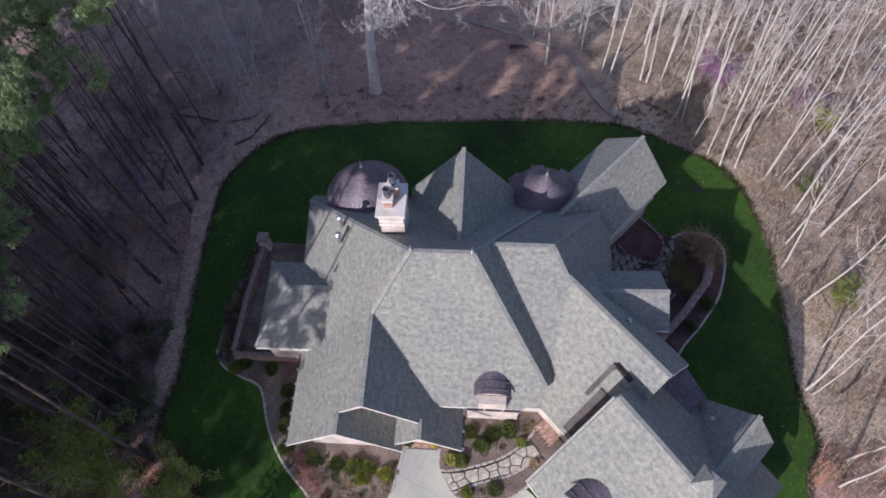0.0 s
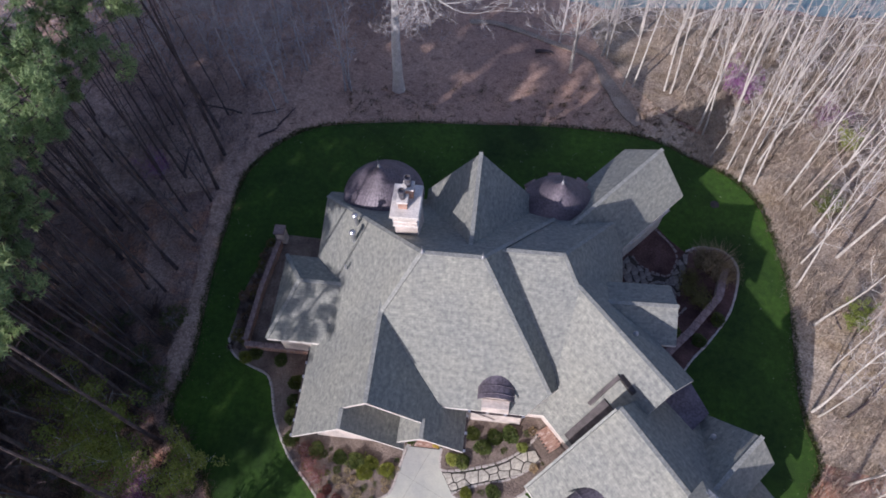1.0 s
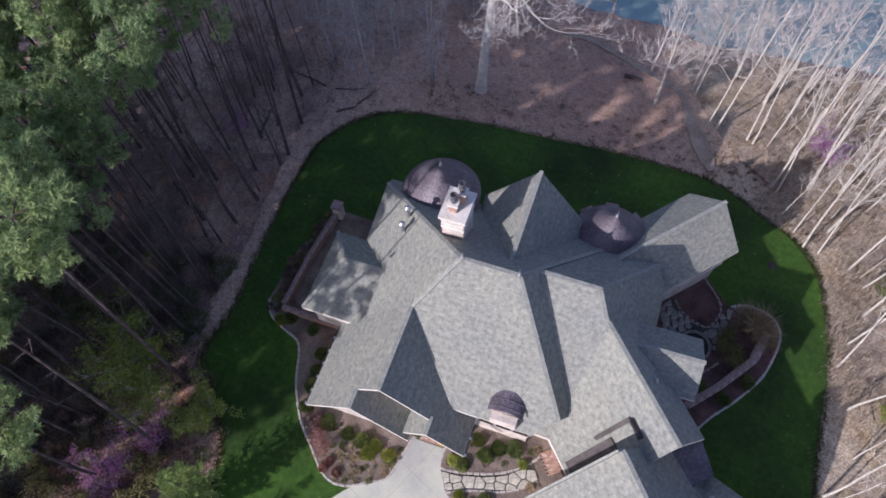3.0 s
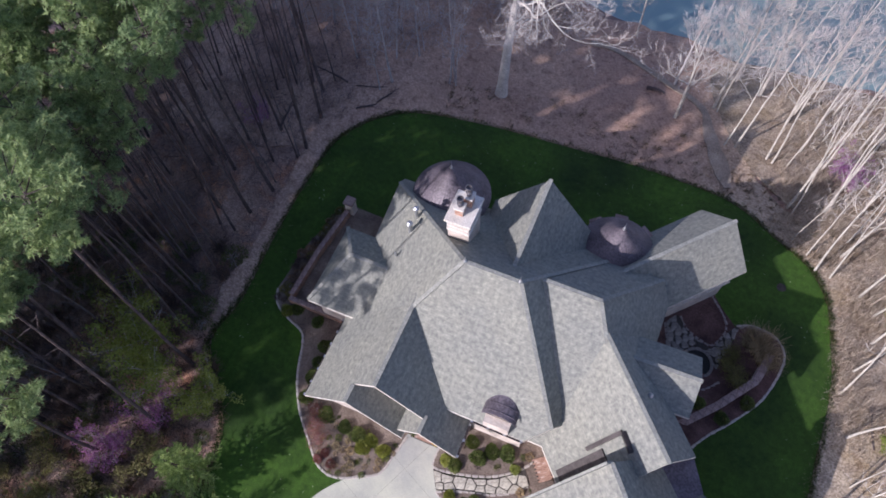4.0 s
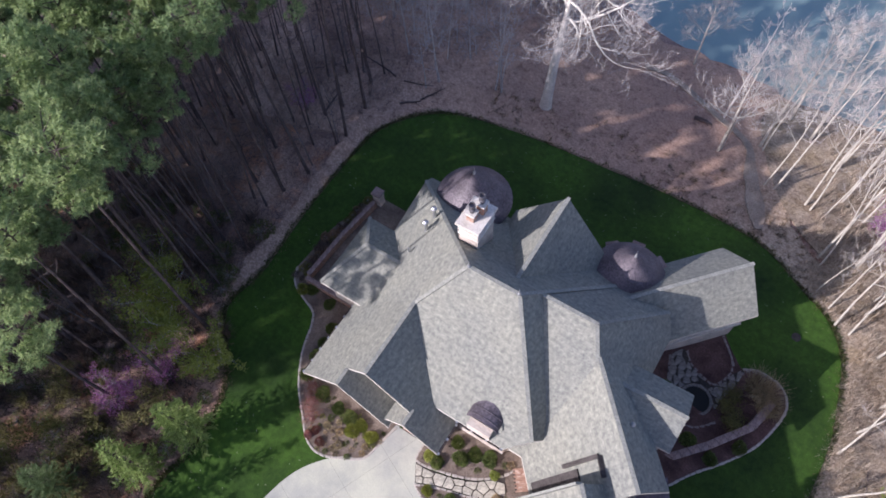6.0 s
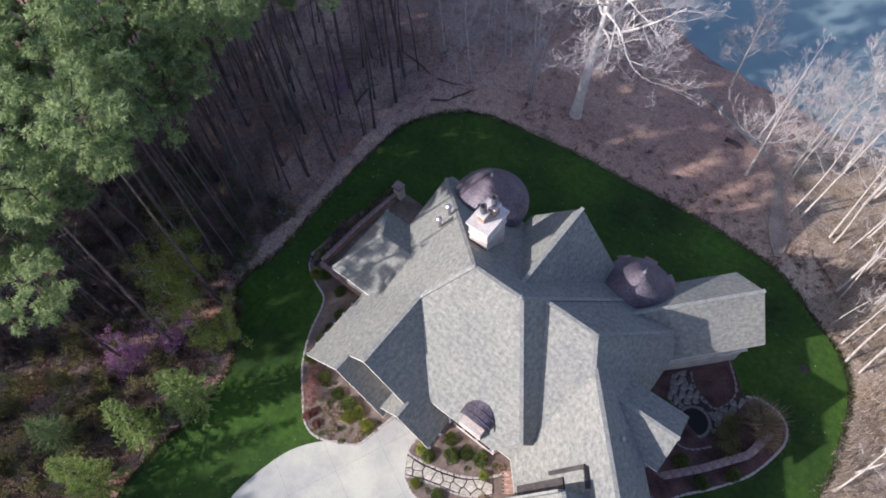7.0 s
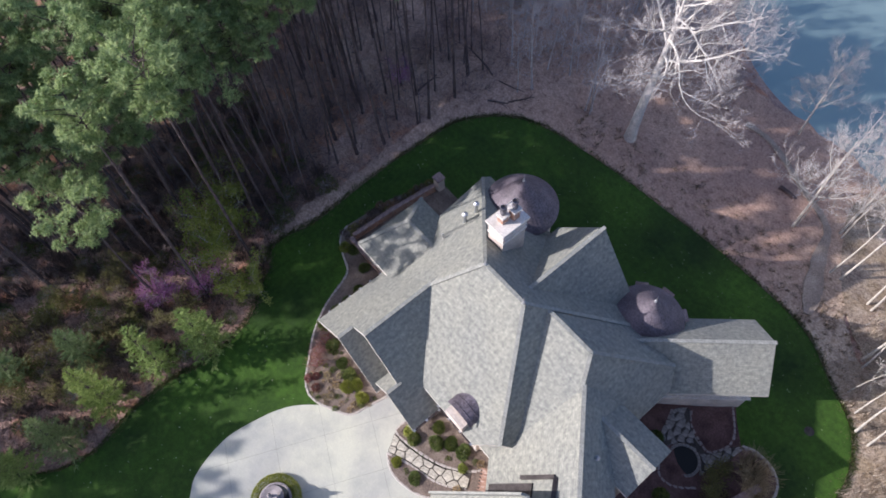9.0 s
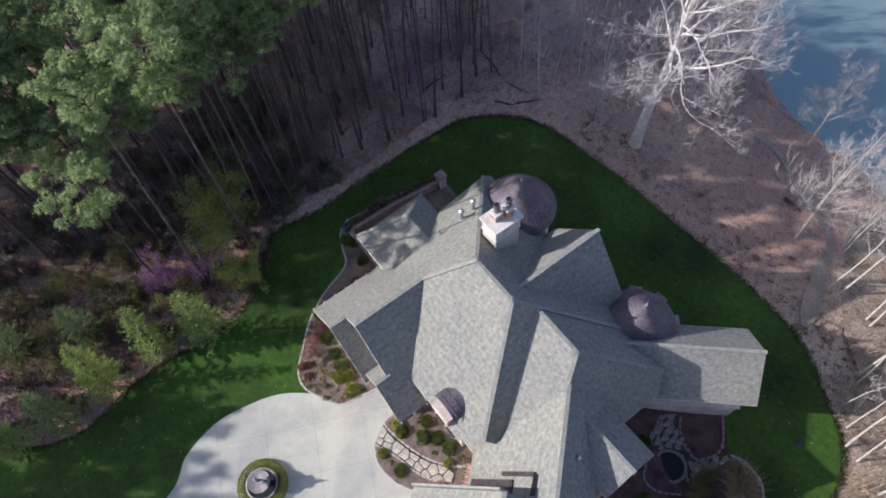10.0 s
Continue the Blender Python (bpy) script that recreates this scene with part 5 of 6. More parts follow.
SLIM_PINES = [(-26.7, 14.0), (-27.0, 12.5)] + fill(27, 50, 1.15, -36, -22.8, 8, 34, lambda x, y: off_lawn(x, y) and all((x - a) ** 2 + (y - b) ** 2 > 1.0 for a, b in PINES + MORE_PINES))
scatter([pine(28, 20.5, 17.0, 1.3, 0.085, 14, 0.8), pine(29, 19.0, 16.0, 1.2, 0.075, 12, 0.8), pine(32, 17.0, 14.5, 1.1, 0.065, 10, 0.7)], SLIM_PINES, "slender pine with a thin dark trunk and a small high crown", "tree", "pines west of the house", 30, (0.85, 1.08), 3.5)

# thin bare trees between and behind the pines
slim = [bare_tree(41 + i, 15.5 + 1.2 * i, 0.072 + 0.01 * i, 0.36, 2.8, PALE_BARK, 16, (4, 2, 2)) for i in range(5)]
grey = [bare_tree(61 + i, 11.0 + 1.5 * i, 0.09 + 0.015 * i, 0.3, 2.2, GREY_BARK, 15, (5, 3, 2)) for i in range(4)]
EAST = [(4.2, 43.5), (8.6, 41.7), (9.5, 41.8), (12.2, 41.5), (12.7, 41.2), (16.5, 32.6), (17.3, 31.4), (18.4, 31.2), (20.2, 22.1), (19.9, 12.9), (20.2, 12.6), (7.3, 45.6), (21.8, 26.8), (17.2, 37.3), (20.8, 7.0), (15.3, 33.6), (14.9, 36.2),
        (19.0, 33.5), (20.6, 30.4), (21.0, 19.2), (21.6, 16.0), (20.9, 24.2)]
MORE_EAST = fill(12, 100, 1.9, 20.5, 50, -8, 52, lambda x, y: off_lawn(x, y) and x > 21.5 and all((x - a) ** 2 + (y - b) ** 2 > 2.5 for a, b in EAST))
NORTH_EAST = fill(14, 26, 2.0, 12.5, 24, 35, 54, lambda x, y: off_lawn(x, y) and x > 12.5 + 0.25 * (44 - y))
scatter(slim, EAST + MORE_EAST + NORTH_EAST, "slender leafless tree with pale sunlit bark", "tree", "bare trees east of the house", 32, (0.8, 1.15), 4.0)
BROWN_BARK = bark_material("grey_brown_bark", (0.27, 0.225, 0.185), (0.46, 0.4, 0.335))
thin = [bare_tree(51 + i, 14.0 + 1.5 * i, 0.052 + 0.008 * i, 0.42, 2.0, BROWN_BARK, 11, (4, 2, 1)) for i in range(3)]
BETWEEN = fill(22, 120, 1.1, 19.8, 48, 8, 52, lambda x, y: off_lawn(x, y) and x > 20.2 and all((x - a) ** 2 + (y - b) ** 2 > 0.5 for a, b in EAST))
scatter(thin, BETWEEN, "thin leafless tree with grey-brown bark", "tree", "bare trees east of the house", 26, (0.7, 1.15), 4.5)
NORTH = [(-14.7, 37.6), (-15.2, 37.5), (-14.9, 38.0), (-19.5, 34.9), (-20.0, 33.6), (-23.5, 36.2), (3.0, 47.6)] + fill(15, 26, 2.6, -46, -9, 36, 55, lambda x, y: off_lawn(x, y) and (x < -17 or y > 46 + 0.1 * (x + 17)))
HAZE = fill(25, 90, 1.5, -46, -10, 37, 56, lambda x, y: off_lawn(x, y) and (x < -18 or y > 47 + 0.1 * (x + 17)))
UNDER = fill(16, 34, 2.2, -46, -22.5, -25, 35, lambda x, y: off_lawn(x, y))
scatter(grey, NORTH, "thin leafless grey-barked tree", "tree", "bare trees behind the house", 33, (0.7, 1.1), 5.0)
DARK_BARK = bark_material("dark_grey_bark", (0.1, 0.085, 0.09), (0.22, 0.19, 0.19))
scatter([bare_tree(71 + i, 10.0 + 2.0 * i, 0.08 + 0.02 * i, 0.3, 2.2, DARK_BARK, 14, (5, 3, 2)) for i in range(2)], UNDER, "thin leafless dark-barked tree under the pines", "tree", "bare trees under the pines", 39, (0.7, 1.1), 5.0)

# the great bare tree on the slope behind the house, and others by the lake
great = spreading_tree(81, "great_bare_tree", 17.5, 0.5, 0.6, 8.2, WHITE_BARK, PALE_TWIG, 15, 4, 0.2, 0.05, 0.009, (0.5, 0.25), (0.4, 0.9))
great.matrix_basis = pose(-10.9, 39.0, ground_z(-10.9, 39.0), 0, 3, 0)
tagged(great, "great spreading leafless tree with whitish crooked limbs", "tree")
fan = spreading_tree(82, "lakeside_tree", 12.0, 0.14, 0.3, 4.2, PALE_BARK, PALE_TWIG, 11, 3, 0.16, 0.09, 0.010)
fan.matrix_basis = pose(4.0, 43.2, ground_z(4.0, 43.2), 0, 3, 70)
tagged(fan, "slender leafless tree with a fan of fine twigs", "tree", "lakeside trees")
for x, y, k, a in ((6.9, 46.0, 0.95, 130), (10.5, 49.5, 1.05, 300), (13.2, 46.8, 0.95, 200), (8.2, 51.0, 1.0, 20), (-2.0, 53.0, 0.8, 260)):
    copy_thing(fan, pose(x, y, ground_z(x, y), 0, 3, a) @ Matrix.Diagonal((k, k, k, 1)))

# far woods across the lake
FAR = fill(17, 60, 3.2, -75, 60, 96, 130, lambda x, y: True)


def joined_woods(name, protos, places, label):
    """Many thin trees that nobody could count, as one object."""
    rng, s = random.Random(3), Soup()
    for i, (x, y, z) in enumerate(places):
        k = rng.uniform(0.65, 1.1)
        m = pose(x, y, z, rng.uniform(-4, 4), rng.uniform(-4, 4), rng.uniform(0, 360)) @ Matrix.Diagonal((k, k, k, 1))
        for child in protos[i % len(protos)].children:
            base = len(s.v)
            s.v += [m @ v.co for v in child.data.vertices]
            s.f += [tuple(base + j for j in p.vertices) for p in child.data.polygons]
    tagged(s.ob(name, GREY_BARK, None), label, "woods", kind="stuff")


joined_woods("far_woods", grey, [(x, y, -9.0 + (y - 92) * 0.22) for x, y in FAR], "bare grey woods across the lake")
bushy = [spreading_tree(83 + i, "thicket_tree", 6.5 + 2.0 * i, 0.06, 0.22, 2.4 + 0.3 * i, GREY_BARK, TWIG, 7, 2, 0.22, 0.08, 0.010) for i in range(3)]
joined_woods("bare_thicket", bushy, [(x, y, ground_z(x, y)) for x, y in HAZE], "dense thicket of thin grey leafless trees by the lake")
for proto in bushy:
    for child in list(proto.children):
        bpy.data.objects.remove(child)
    bpy.data.objects.remove(proto)
UNDERWOOD = fill(28, 70, 1.7, -44, -22.6, -18, 37, lambda x, y: off_lawn(x, y))
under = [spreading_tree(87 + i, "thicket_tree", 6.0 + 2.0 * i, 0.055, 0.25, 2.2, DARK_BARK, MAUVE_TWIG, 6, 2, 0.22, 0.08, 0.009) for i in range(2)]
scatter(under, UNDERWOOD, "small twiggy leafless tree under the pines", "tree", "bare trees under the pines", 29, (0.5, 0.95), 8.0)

# young conifers, saplings and redbuds along the west edge of the lawn
conifers = [spruce(91, 7.4, SPRUCE), spruce(92, 6.6, SPRUCE)]
scatter(conifers, [(-16.9, 0.3), (-17.9, -3.4), (-17.6, -7.6), (-17.2, -14.5)], "young light green conifer beside the lawn", "conifer", "young conifers", 34, (0.95, 1.08), 3)
scatter([spruce(93, 7.6, BLUE_SPRUCE)], [(-16.9, -11.2), (-21.9, -7.2), (-24.5, -12.0)], "young bluish green conifer beside the lawn", "conifer", "young conifers", 33, (0.7, 1.05), 3)
saplings = [leafy(95, "sapling", 6.4, 2.1, YOUNG, GREY_BARK, 480, 0.16, 0.05, 0.3), leafy(96, "sapling", 5.2, 1.5, YOUNG, GREY_BARK, 330, 0.15, 0.04, 0.25)]
scatter(saplings, [(-23.4, 5.4), (-18.6, 4.8), (-25.0, 6.8)], "young tree with fresh yellow-green leaves", "sapling", "saplings at the wood's edge", 35, (0.8, 1.1), 4)
scatter([leafy(93, "sapling", 3.0, 0.9, YOUNG, GREY_BARK, 260, 0.13, 0.03, 0.25)], [(22.9, 28.8), (23.6, 19.5), (26.0, 36.0)], "small young tree with fresh yellow-green leaves", "sapling", "saplings at the wood's edge", 41, (0.7, 1.1), 4)
redbuds = [leafy(97, "redbud_tree", 4.6, 1.2, REDBUD, GREY_BARK, 150, 0.11, 0.04, 0.2)]
scatter(redbuds, [(-22.6, 0.0), (-21.2, 2.3), (-23.4, -0.9), (24.5, 38.2), (17.9, 41.7), (18.8, 40.9), (27.5, 21.0), (-27.5, 26.5)], "leafless redbud with purple-pink blossom", "tree", "redbuds", 36, (0.8, 1.15), 4)
BROWN_TWIG = bark_material("brown_twigs", (0.07, 0.05, 0.045), (0.2, 0.15, 0.125))
olive_brush = [leafy(94, "olive_brush", 2.2, 1.4, OLIVE, BROWN_TWIG, 130, 0.13, 0.03, 0.1)]
scatter(olive_brush, fill(30, 26, 1.6, -29, -20.5, -14, 0.5, lambda x, y: off_lawn(x, y)), "loose olive-brown brush in the dry leaf litter", "undergrowth", "undergrowth", 27, (0.6, 1.1), 6)
brush = [grass_tuft(98, "brush_clump", 1.3, 1.5, BROWN_TWIG, 110), round_shrub(99, "brush_clump", 0.8, SHRUB, 0.8, 420, 0.1)]
scatter(brush, fill(18, 230, 0.9, -36, -17.5, -20, 15, lambda x, y: off_lawn(x, y)), "low tangle of undergrowth in the leaf litter", "undergrowth", "undergrowth", 37, (0.6, 1.2), 6)

# shrubs in the beds
def bed_plants(protos, places, label, group, seed, size=(0.9, 1.1)):
    return scatter(protos, places, label, "shrub", group, seed, size, 3)


green = [round_shrub(101, "shrub", 0.52, SHRUB), round_shrub(102, "shrub", 0.48, SHRUB)]
bed_plants(green, [(-13.4, 11.2), (-13.3, 10.0), (-13.2, 8.9), (-12.9, 7.6), (-11.2, 7.0), (-9.6, 6.7), (-8.5, 6.6), (-1.4, 9.1), (-0.75, 8.35), (0.0, 9.0), (0.9, 9.3), (-2.0, 7.35), (0.1, 5.7), (13.2, 17.1), (14.6, 18.9), (-14.8, 12.6), (-16.6, 12.9), (8.6, 20.4), (11.4, 17.6)],
           "rounded dark green shrub in a mulch bed", "green shrubs", 41)
lime = [round_shrub(103, "lime_shrub", 0.46, LIME)]
bed_plants(lime, [(-6.55, 6.35), (-7.6, 6.6), (-2.6, 7.4), (1.7, 8.6), (-1.5, 5.45), (-17.2, 12.6), (-7.9, 6.0)], "rounded lime green shrub in a mulch bed", "lime shrubs", 42, (0.75, 1.1))
red = [leafy(104, "red_shrub", 1.1, 0.9, REDLEAF, GREY_BARK, 120, 0.07, 0.02, 0.1)]
bed_plants(red, [(-11.5, 6.0), (-10.9, 5.3), (-11.9, 6.9)], "spreading reddish twiggy shrub", "red shrubs", 43)
russet = [round_shrub(105, "russet_shrub", 0.36, REDLEAF, 0.9, 900, 0.07)]
bed_plants(russet, [(-9.4, 4.25), (-10.05, 4.75), (-10.3, 4.2)], "small dark russet shrub", "russet shrubs", 44)
pale = [round_shrub(106, "perennial_clump", 0.42, STRAW, 0.6, 420, 0.09), round_shrub(107, "perennial_clump", 0.36, SHRUB, 0.6, 300, 0.08)]
bed_plants(pale, [(-8.6, 5.5), (-7.8, 5.1), (-9.0, 6.0), (-7.2, 5.4), (-8.2, 4.7), (1.9, 9.5), (2.3, 9.7), (-0.6, 5.6), (-9.6, 5.4), (0.6, 8.3), (2.5, 7.4), (3.0, 7.7), (-6.6, 5.6)], "pale dormant perennial clump", "perennials", 45, (0.7, 1.1))
straw = [grass_tuft(108, "ornamental_grass", 1.7, 1.9, STRAW, 260)]
bed_plants(straw, [(14.7, 23.2), (14.0, 23.7), (15.1, 22.4)], "arching clump of dry straw-coloured grass", "dry grasses", 46, (0.8, 1.1))
olive = [leafy(109, "courtyard_shrub", 1.5, 1.0, OLIVE, BROWN_TWIG, 170, 0.09, 0.025, 0.1)]
bed_plants(olive, [(12.9, 21.4), (13.5, 20.4), (13.0, 22.4)], "loose twiggy olive green courtyard shrub", "courtyard shrubs", 47)

brown = [round_shrub(116, "dormant_shrub", 0.4, LEAF, 0.6, 420, 0.09), grass_tuft(117, "dormant_shrub", 0.55, 0.45, BROWN_TWIG, 90), round_shrub(118, "dormant_shrub", 0.34, OLIVE, 0.65, 360, 0.09)]
bed_plants(brown, fill(50, 30, 0.42, -18.5, -17.5, 13.2, 21.8, lambda x, y: x > -18.6 + 0.22 * max(0.0, y - 17)), "low brown dormant shrub beside the brick garden wall", "dormant shrubs", 50, (0.7, 1.15))


def front_bed(x, y):
    return inside((x, y), [tuple(p) for p in bed_w] + [(-5.6, 7.4), (-12.0, 7.4), (-13.2, 9.0)]) and y < 7.2


bed_plants([round_shrub(110, "perennial_clump", 0.26, STRAW, 0.6, 220, 0.08), round_shrub(111, "perennial_clump", 0.24, SHRUB, 0.7, 240, 0.08), round_shrub(112, "perennial_clump", 0.2, LIME, 0.6, 200, 0.07), grass_tuft(113, "perennial_clump", 0.5, 0.35, STRAW, 60)],
           fill(46, 46, 0.42, -12.2, -5.8, 3.7, 7.2, front_bed), "small dormant perennial in a mulch bed", "perennials", 48, (0.6, 1.2))
bed_plants([round_shrub(114, "perennial_clump", 0.2, STRAW, 0.6, 160, 0.07), grass_tuft(115, "perennial_clump", 0.4, 0.3, BROWN_TWIG, 50)],
           fill(47, 16, 0.45, -3.0, 2.4, 7.0, 9.4, lambda x, y: inside((x, y), [tuple(p) for p in bed_f] + [(2.0, 9.5), (-3.0, 9.5)])), "small dormant perennial in a mulch bed", "perennials", 49, (0.6, 1.2))


def ring_hedge(x, y, ring, thick):
    rng = random.Random(5)
    t = tagged(empty("round_hedge", (x, y, 0.1)), "low clipped ring of hedge round the fountain", "hedge")
    stems, crown = Soup(), Soup()
    for k in range(60):
        a = k * math.tau / 60
        p = Vector((math.cos(a) * ring, math.sin(a) * ring, 0))
        stems.limb([p, p + Vector((0, 0, 0.35))], [0.02, 0.008], 3)
    for _ in range(6500):
        a, b = rng.uniform(0, math.tau), rng.uniform(-0.3, math.pi + 0.3)
        r = thick * rng.uniform(0.7, 1.05)
        p = Vector((math.cos(a) * (ring + math.cos(b) * r), math.sin(a) * (ring + math.cos(b) * r), 0.16 + max(-0.12, math.sin(b) * r)))
        crown.leaf(p, (any_way(rng) + Vector((0, 0, 0.5))).normalized(), 0.08, 0.03)
    stems.ob("twigs", GREY_BARK, t)
    crown.ob("foliage", LIME, t)


ring_hedge(-4.75, -2.2, 1.42, 0.3)


def flower_pot(x, y, mat, label):
    t = tagged(empty("flower_pot", (x, y, 0.22)), label, "flower pot")
    bm = bmesh.new()
    lathe(bm, [(0.14, 0.0), (0.21, 0.32), (0.24, 0.34), (0.24, 0.39), (0.2, 0.39), (0.18, 0.3), (0.02, 0.3)], 18)
    part("pot", bm, FOUNTAIN_STONE, t)
    rng, s = random.Random(7), Soup()
    for _ in range(260):
        d = any_way(rng, 0.0)
        s.leaf(Vector((0, 0, 0.38)) + d * rng.uniform(0.08, 0.27), (d + any_way(rng) * 0.6).normalized(), 0.09, 0.035)
    s.ob("flowers", mat, t)


YELLOW = leaf_material("yellow_flowers", (0.45, 0.36, 0.04), (0.75, 0.62, 0.1))
flower_pot(-3.6, 8.15, YELLOW, "stone pot of yellow flowers by the door")
flower_pot(-5.2, 8.15, SHRUB, "stone pot with a dark green plant by the door")

# fallen wood, the woodland path, leaf litter and flecks on the lawn
for x, y, a, ln, r in ((-19.6, 31.8, 35, 3.2, 0.09), (-19.0, 33.2, 60, 2.4, 0.07), (-20.6, 33.4, 10, 2.8, 0.06), (1.6, 46.0, 15, 1.7, 0.2), (-26, 28, 100, 3, 0.1), (-24.8, 33.5, 170, 4, 0.08), (23.5, 14, 40, 4, 0.09), (22.5, 20.5, 100, 3, 0.07)):
    rng = random.Random(int(ln * 100))
    lg = empty("fallen_branch", (x, y, ground_z(x, y) + 0.1))
    lg.rotation_euler.z = radians(a)
    s = Soup()
    main = bent(rng, Vector((-ln / 2, 0, r * 0.6)), Vector((1, 0, 0)), ln, 5, 0.1)
    s.limb(main, [r, r * 0.95, r * 0.9, r * 0.8, r * 0.6, r * 0.35], 7)
    for k in (2, 3, 4):
        s.limb(bent(rng, main[k], Vector((0.6, rng.choice((-1, 1)) * 0.7, 0.25)), ln * 0.35, 3, 0.2), [r * 0.4, r * 0.3, r * 0.2, r * 0.08], 5)
    s.ob("wood", PINE_BARK, lg)
    tagged(lg, "dark fallen branch lying in the leaf litter", "branch", "fallen branches")

TRAIL = smooth_loop([(-5.7, 49.5), (-3.1, 49.9), (0.8, 48.2), (2.7, 47.2), (4.9, 46.2), (6.3, 44.9), (7.2, 42.3), (8.7, 39.0), (9.7, 36.7)], 6, False)
left, right = [], []
for i, p in enumerate(TRAIL):
    d = (TRAIL[min(i + 1, len(TRAIL) - 1)] - TRAIL[max(i - 1, 0)]).normalized()
    w = min(1.0, 0.25 + (len(TRAIL) - i) * 0.15) * (0.3 + 0.4 * min(1.0, max(0.0, (i - 30) / 10))) * (1 + 0.3 * noise.noise((i * 0.4, 0, 0)))
    left.append(p + Vector((-d.y, d.x)) * w)
    right.append(p - Vector((-d.y, d.x)) * w)
tagged(sheet("woodland_path", left + right[::-1], 0.13, GRAVEL, 1.2, 0.15), "narrow worn gravel path down to the lake", "path", kind="structure")

rng = random.Random(77)
s = Soup()
for _ in range(11000):
    x, y = rng.uniform(-40, 40), rng.uniform(-25, 53)
    if inside((x, y), lawn_xy):
        continue
    z = ground_z(x, y) + rng.uniform(0.05, 0.12)
    d = Vector((rng.uniform(-1, 1), rng.uniform(-1, 1), rng.uniform(-0.2, 0.35))).normalized()
    s.leaf(Vector((x, y, z)), d, rng.uniform(0.09, 0.2), rng.uniform(0.03, 0.06))
tagged(s.ob("fallen_leaves", LEAF, None), "scattered dry brown leaves on the wood floor", "leaves", kind="stuff")
s = Soup()
hub = [tuple(p) for p in lawn_line]
for _ in range(1500):
    x, y = rng.uniform(-22, 21), rng.uniform(-20, 36)
    if inside((x, y), hub) and off_house(x, y):
        s.leaf(Vector((x, y, ground_z(x, y) + 0.1)), any_way(rng, 0.2), 0.09, 0.035)
# ragged grass and strayed straw along the lawn's edge
grassy, strayed = Soup(), Soup()
for i in range(16000):
    k = rng.uniform(0, len(lawn_line))
    a, b = lawn_line[int(k) % len(lawn_line)], lawn_line[(int(k) + 1) % len(lawn_line)]
    p = a.lerp(b, k % 1)
    out = (p - mid_lawn).normalized()
    if i % 6:
        q = p + out * abs(rng.gauss(0, 0.16 + 0.16 * abs(noise.noise((p.x * 0.6, p.y * 0.6, 2.0)))))
        grassy.blade(Vector((q.x, q.y, ground_z(q.x, q.y) + 0.05)), any_way(rng, 0.15), rng.uniform(0.12, 0.28), 0.035)
    else:
        q = p - out * (abs(rng.gauss(0, 0.32)) - 0.1)
        strayed.leaf(Vector((q.x, q.y, ground_z(q.x, q.y) + 0.1)), any_way(rng, 0.0), rng.uniform(0.07, 0.13), 0.022)
EDGE_GRASS = leaf_material("edge_grass", (0.04, 0.07, 0.018), (0.12, 0.14, 0.05), 0.3)
tagged(grassy.ob("lawn_edge_grass", EDGE_GRASS, None), "ragged longer grass along the lawn's edge", "grass", kind="stuff")
tagged(strayed.ob("strayed_straw", LEAF, None), "brown straw and leaves strayed onto the lawn's edge", "leaves", kind="stuff")
FLECK = leaf_material("pale_petals", (0.4, 0.42, 0.3), (0.7, 0.7, 0.62))
tagged(s.ob("lawn_flecks", FLECK, None), "pale fallen petals flecking the lawn", "petals", kind="stuff")


def twig_field(name, seed, count, x0, x1, y0, y1, allowed, mat, tall, label, category="undergrowth"):
    """Fine upright and leaning twigs over a stretch of the wood floor, in uneven drifts."""
    rng, s = random.Random(seed), Soup()
    made = 0
    while made < count:
        x, y = rng.uniform(x0, x1), rng.uniform(y0, y1)
        if not allowed(x, y) or noise.noise((x * 0.22, y * 0.22, seed)) + rng.uniform(-0.45, 0.45) < -0.1:
            continue
        base = Vector((x, y, ground_z(x, y) - 0.05))
        for _ in range(rng.randint(3, 7)):
            d = (Vector((rng.uniform(-1, 1), rng.uniform(-1, 1), rng.uniform(0.3, 1.6)))).normalized()
            ln = rng.uniform(0.5, 1.0) * tall
            s.blade(base, d, ln, 0.016)
            tip = base + d * ln * 0.55
            for _ in range(3):
                s.blade(tip, (d + any_way(rng) * 0.9).normalized(), ln * rng.uniform(0.3, 0.55), 0.01)
        made += 1
    return tagged(s.ob(name, mat, None), label, category, kind="stuff")


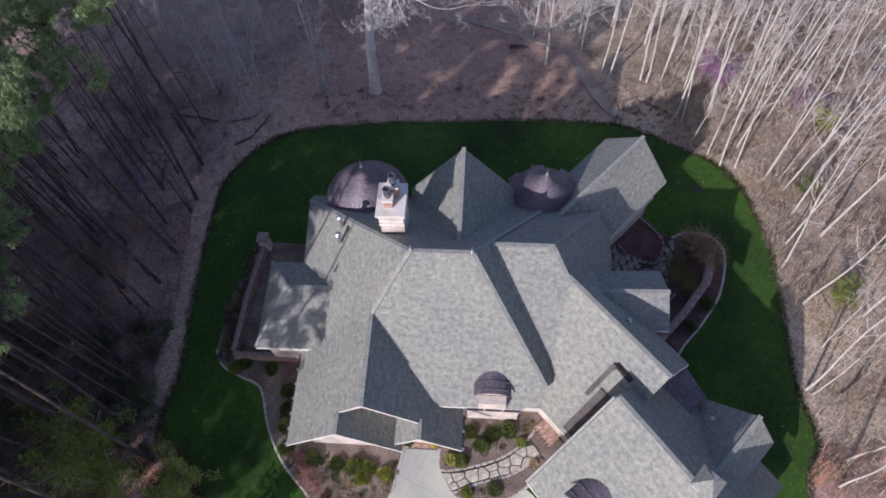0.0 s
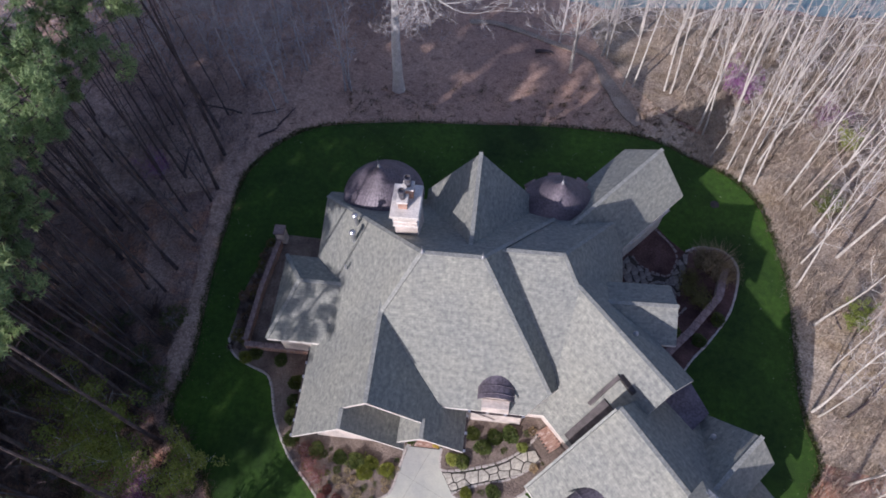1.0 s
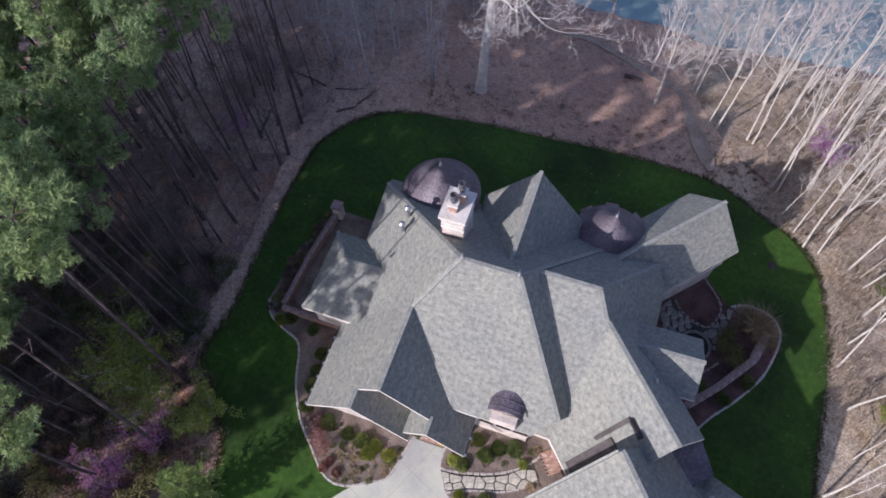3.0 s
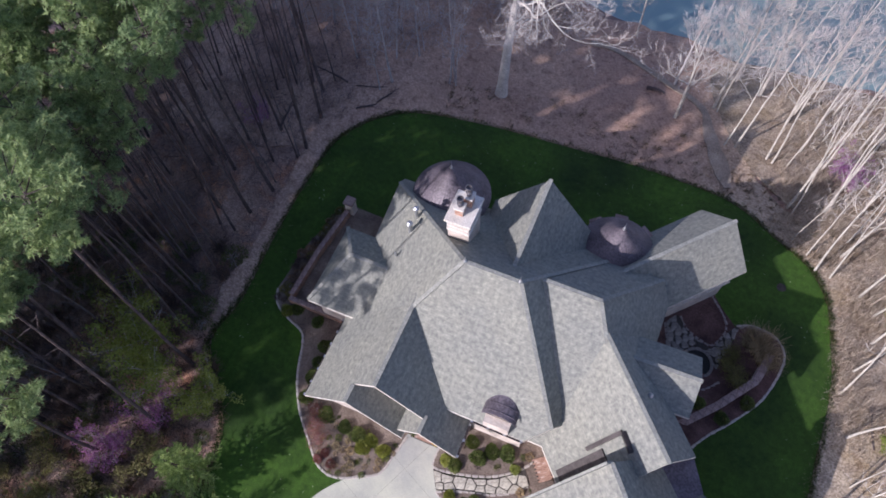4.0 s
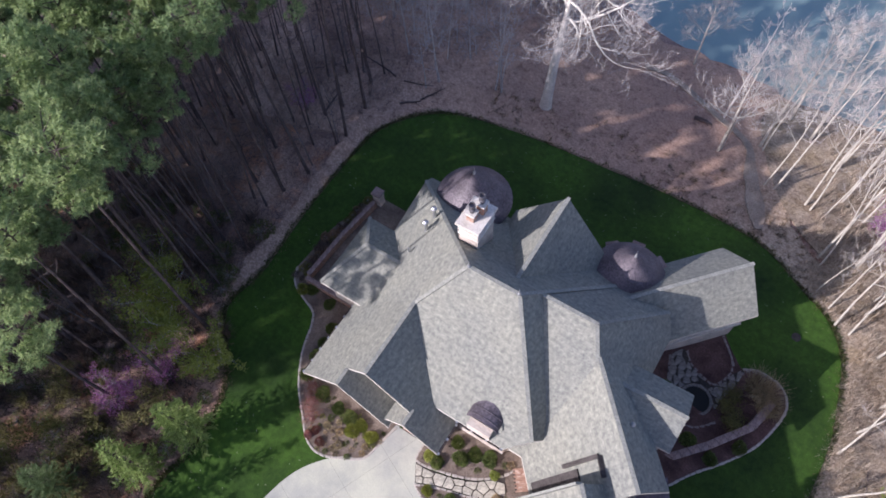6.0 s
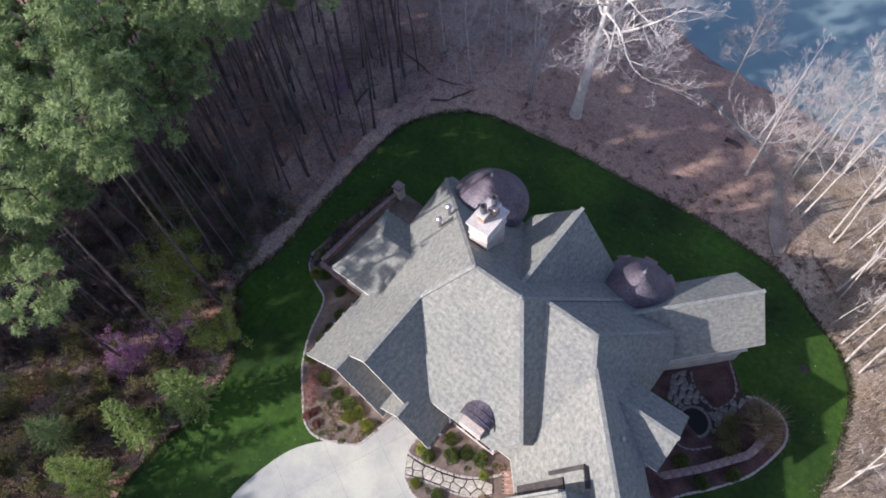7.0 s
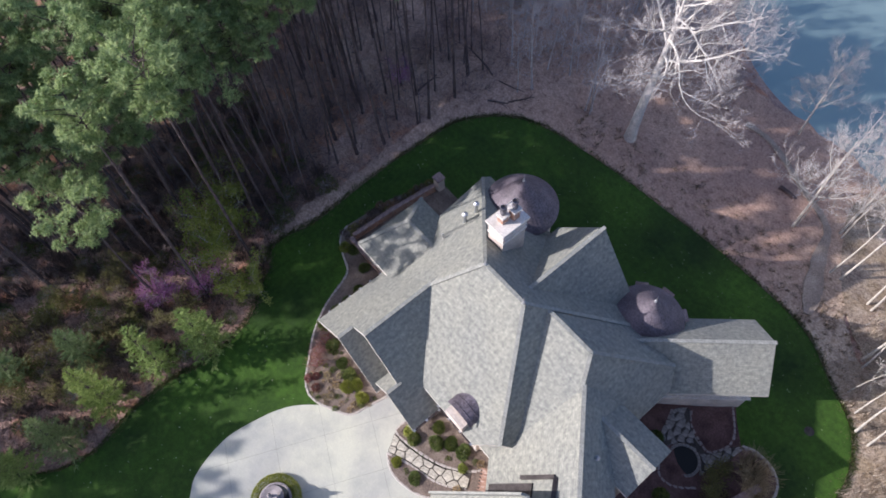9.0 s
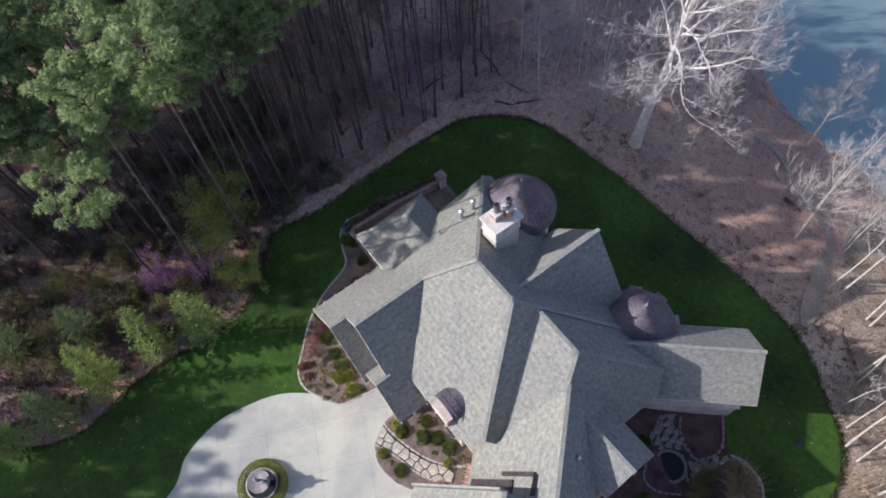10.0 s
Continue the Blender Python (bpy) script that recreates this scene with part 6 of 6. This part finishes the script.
TAN_TWIG = bark_material("tan_twigs", (0.38, 0.31, 0.235), (0.68, 0.585, 0.47))
twig_field("east_undergrowth", 51, 4600, 19.5, 46, 6, 53, lambda x, y: off_lawn(x, y), TAN_TWIG, 1.6, "tangle of fine tan twigs under the eastern trees")
twig_field("south_east_undergrowth", 56, 700, 18, 36, -12, 9, lambda x, y: off_lawn(x, y), BROWN_TWIG, 1.2, "tangle of dark twigs at the lawn's southern corner")
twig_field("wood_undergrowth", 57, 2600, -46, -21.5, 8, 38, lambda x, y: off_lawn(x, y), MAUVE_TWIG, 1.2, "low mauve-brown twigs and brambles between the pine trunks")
twig_field("west_undergrowth", 52, 2200, -38, -17.5, -22, 16, lambda x, y: off_lawn(x, y), BROWN_TWIG, 1.3, "tangle of dark brown twigs at the wood's edge")
twig_field("north_undergrowth", 53, 1500, -46, -8, 38, 56, lambda x, y: off_lawn(x, y) and (x < -18 or y > 46), GREY_BARK, 1.8, "fine grey twigs of young growth behind the house")
twig_field("lakeside_undergrowth", 54, 700, 12, 24, 36, 53, lambda x, y: off_lawn(x, y) and x > 12.5 + 0.25 * (44 - y), TAN_TWIG, 1.6, "fine tan twigs of young growth by the lake")
twig_field("lawn_edge_undergrowth", 55, 650, 12.5, 22, 22, 42, lambda x, y: off_lawn(x, y) and x > 13 + 0.35 * max(0.0, 40 - y) * 0.2, TAN_TWIG, 1.1, "fine tan twigs and dry stalks along the lawn's eastern edge")

# rows of low dark tufts on the slope just outside the lawn
rng, s = random.Random(60), Soup()
for _ in range(1500):
    i = rng.randrange(len(lawn_line))
    p = lawn_line[i]
    if not (p.y > 31 and p.x > -14):
        continue
    away = (p - mid_lawn).normalized()
    q = p + away * (0.7 + 0.85 * rng.choice((0, 1, 2, 3, 4, 5)) + rng.uniform(-0.2, 0.2)) + Vector((rng.uniform(-1, 1), rng.uniform(-1, 1))) * 0.7
    base = Vector((q.x, q.y, ground_z(q.x, q.y)))
    for _ in range(rng.randint(7, 14)):
        d = Vector((rng.uniform(-1, 1), rng.uniform(-1, 1), rng.uniform(0.35, 1.1))).normalized()
        s.blade(base + Vector((rng.uniform(-0.25, 0.25), rng.uniform(-0.15, 0.15), 0)), d, rng.uniform(0.2, 0.45), 0.03)
TUFT = leaf_material("dark_tufts", (0.1, 0.08, 0.055), (0.24, 0.19, 0.13))
tagged(s.ob("slope_tufts", TUFT, None), "rows of low dark dormant tufts beside the lawn", "ground cover", kind="stuff")
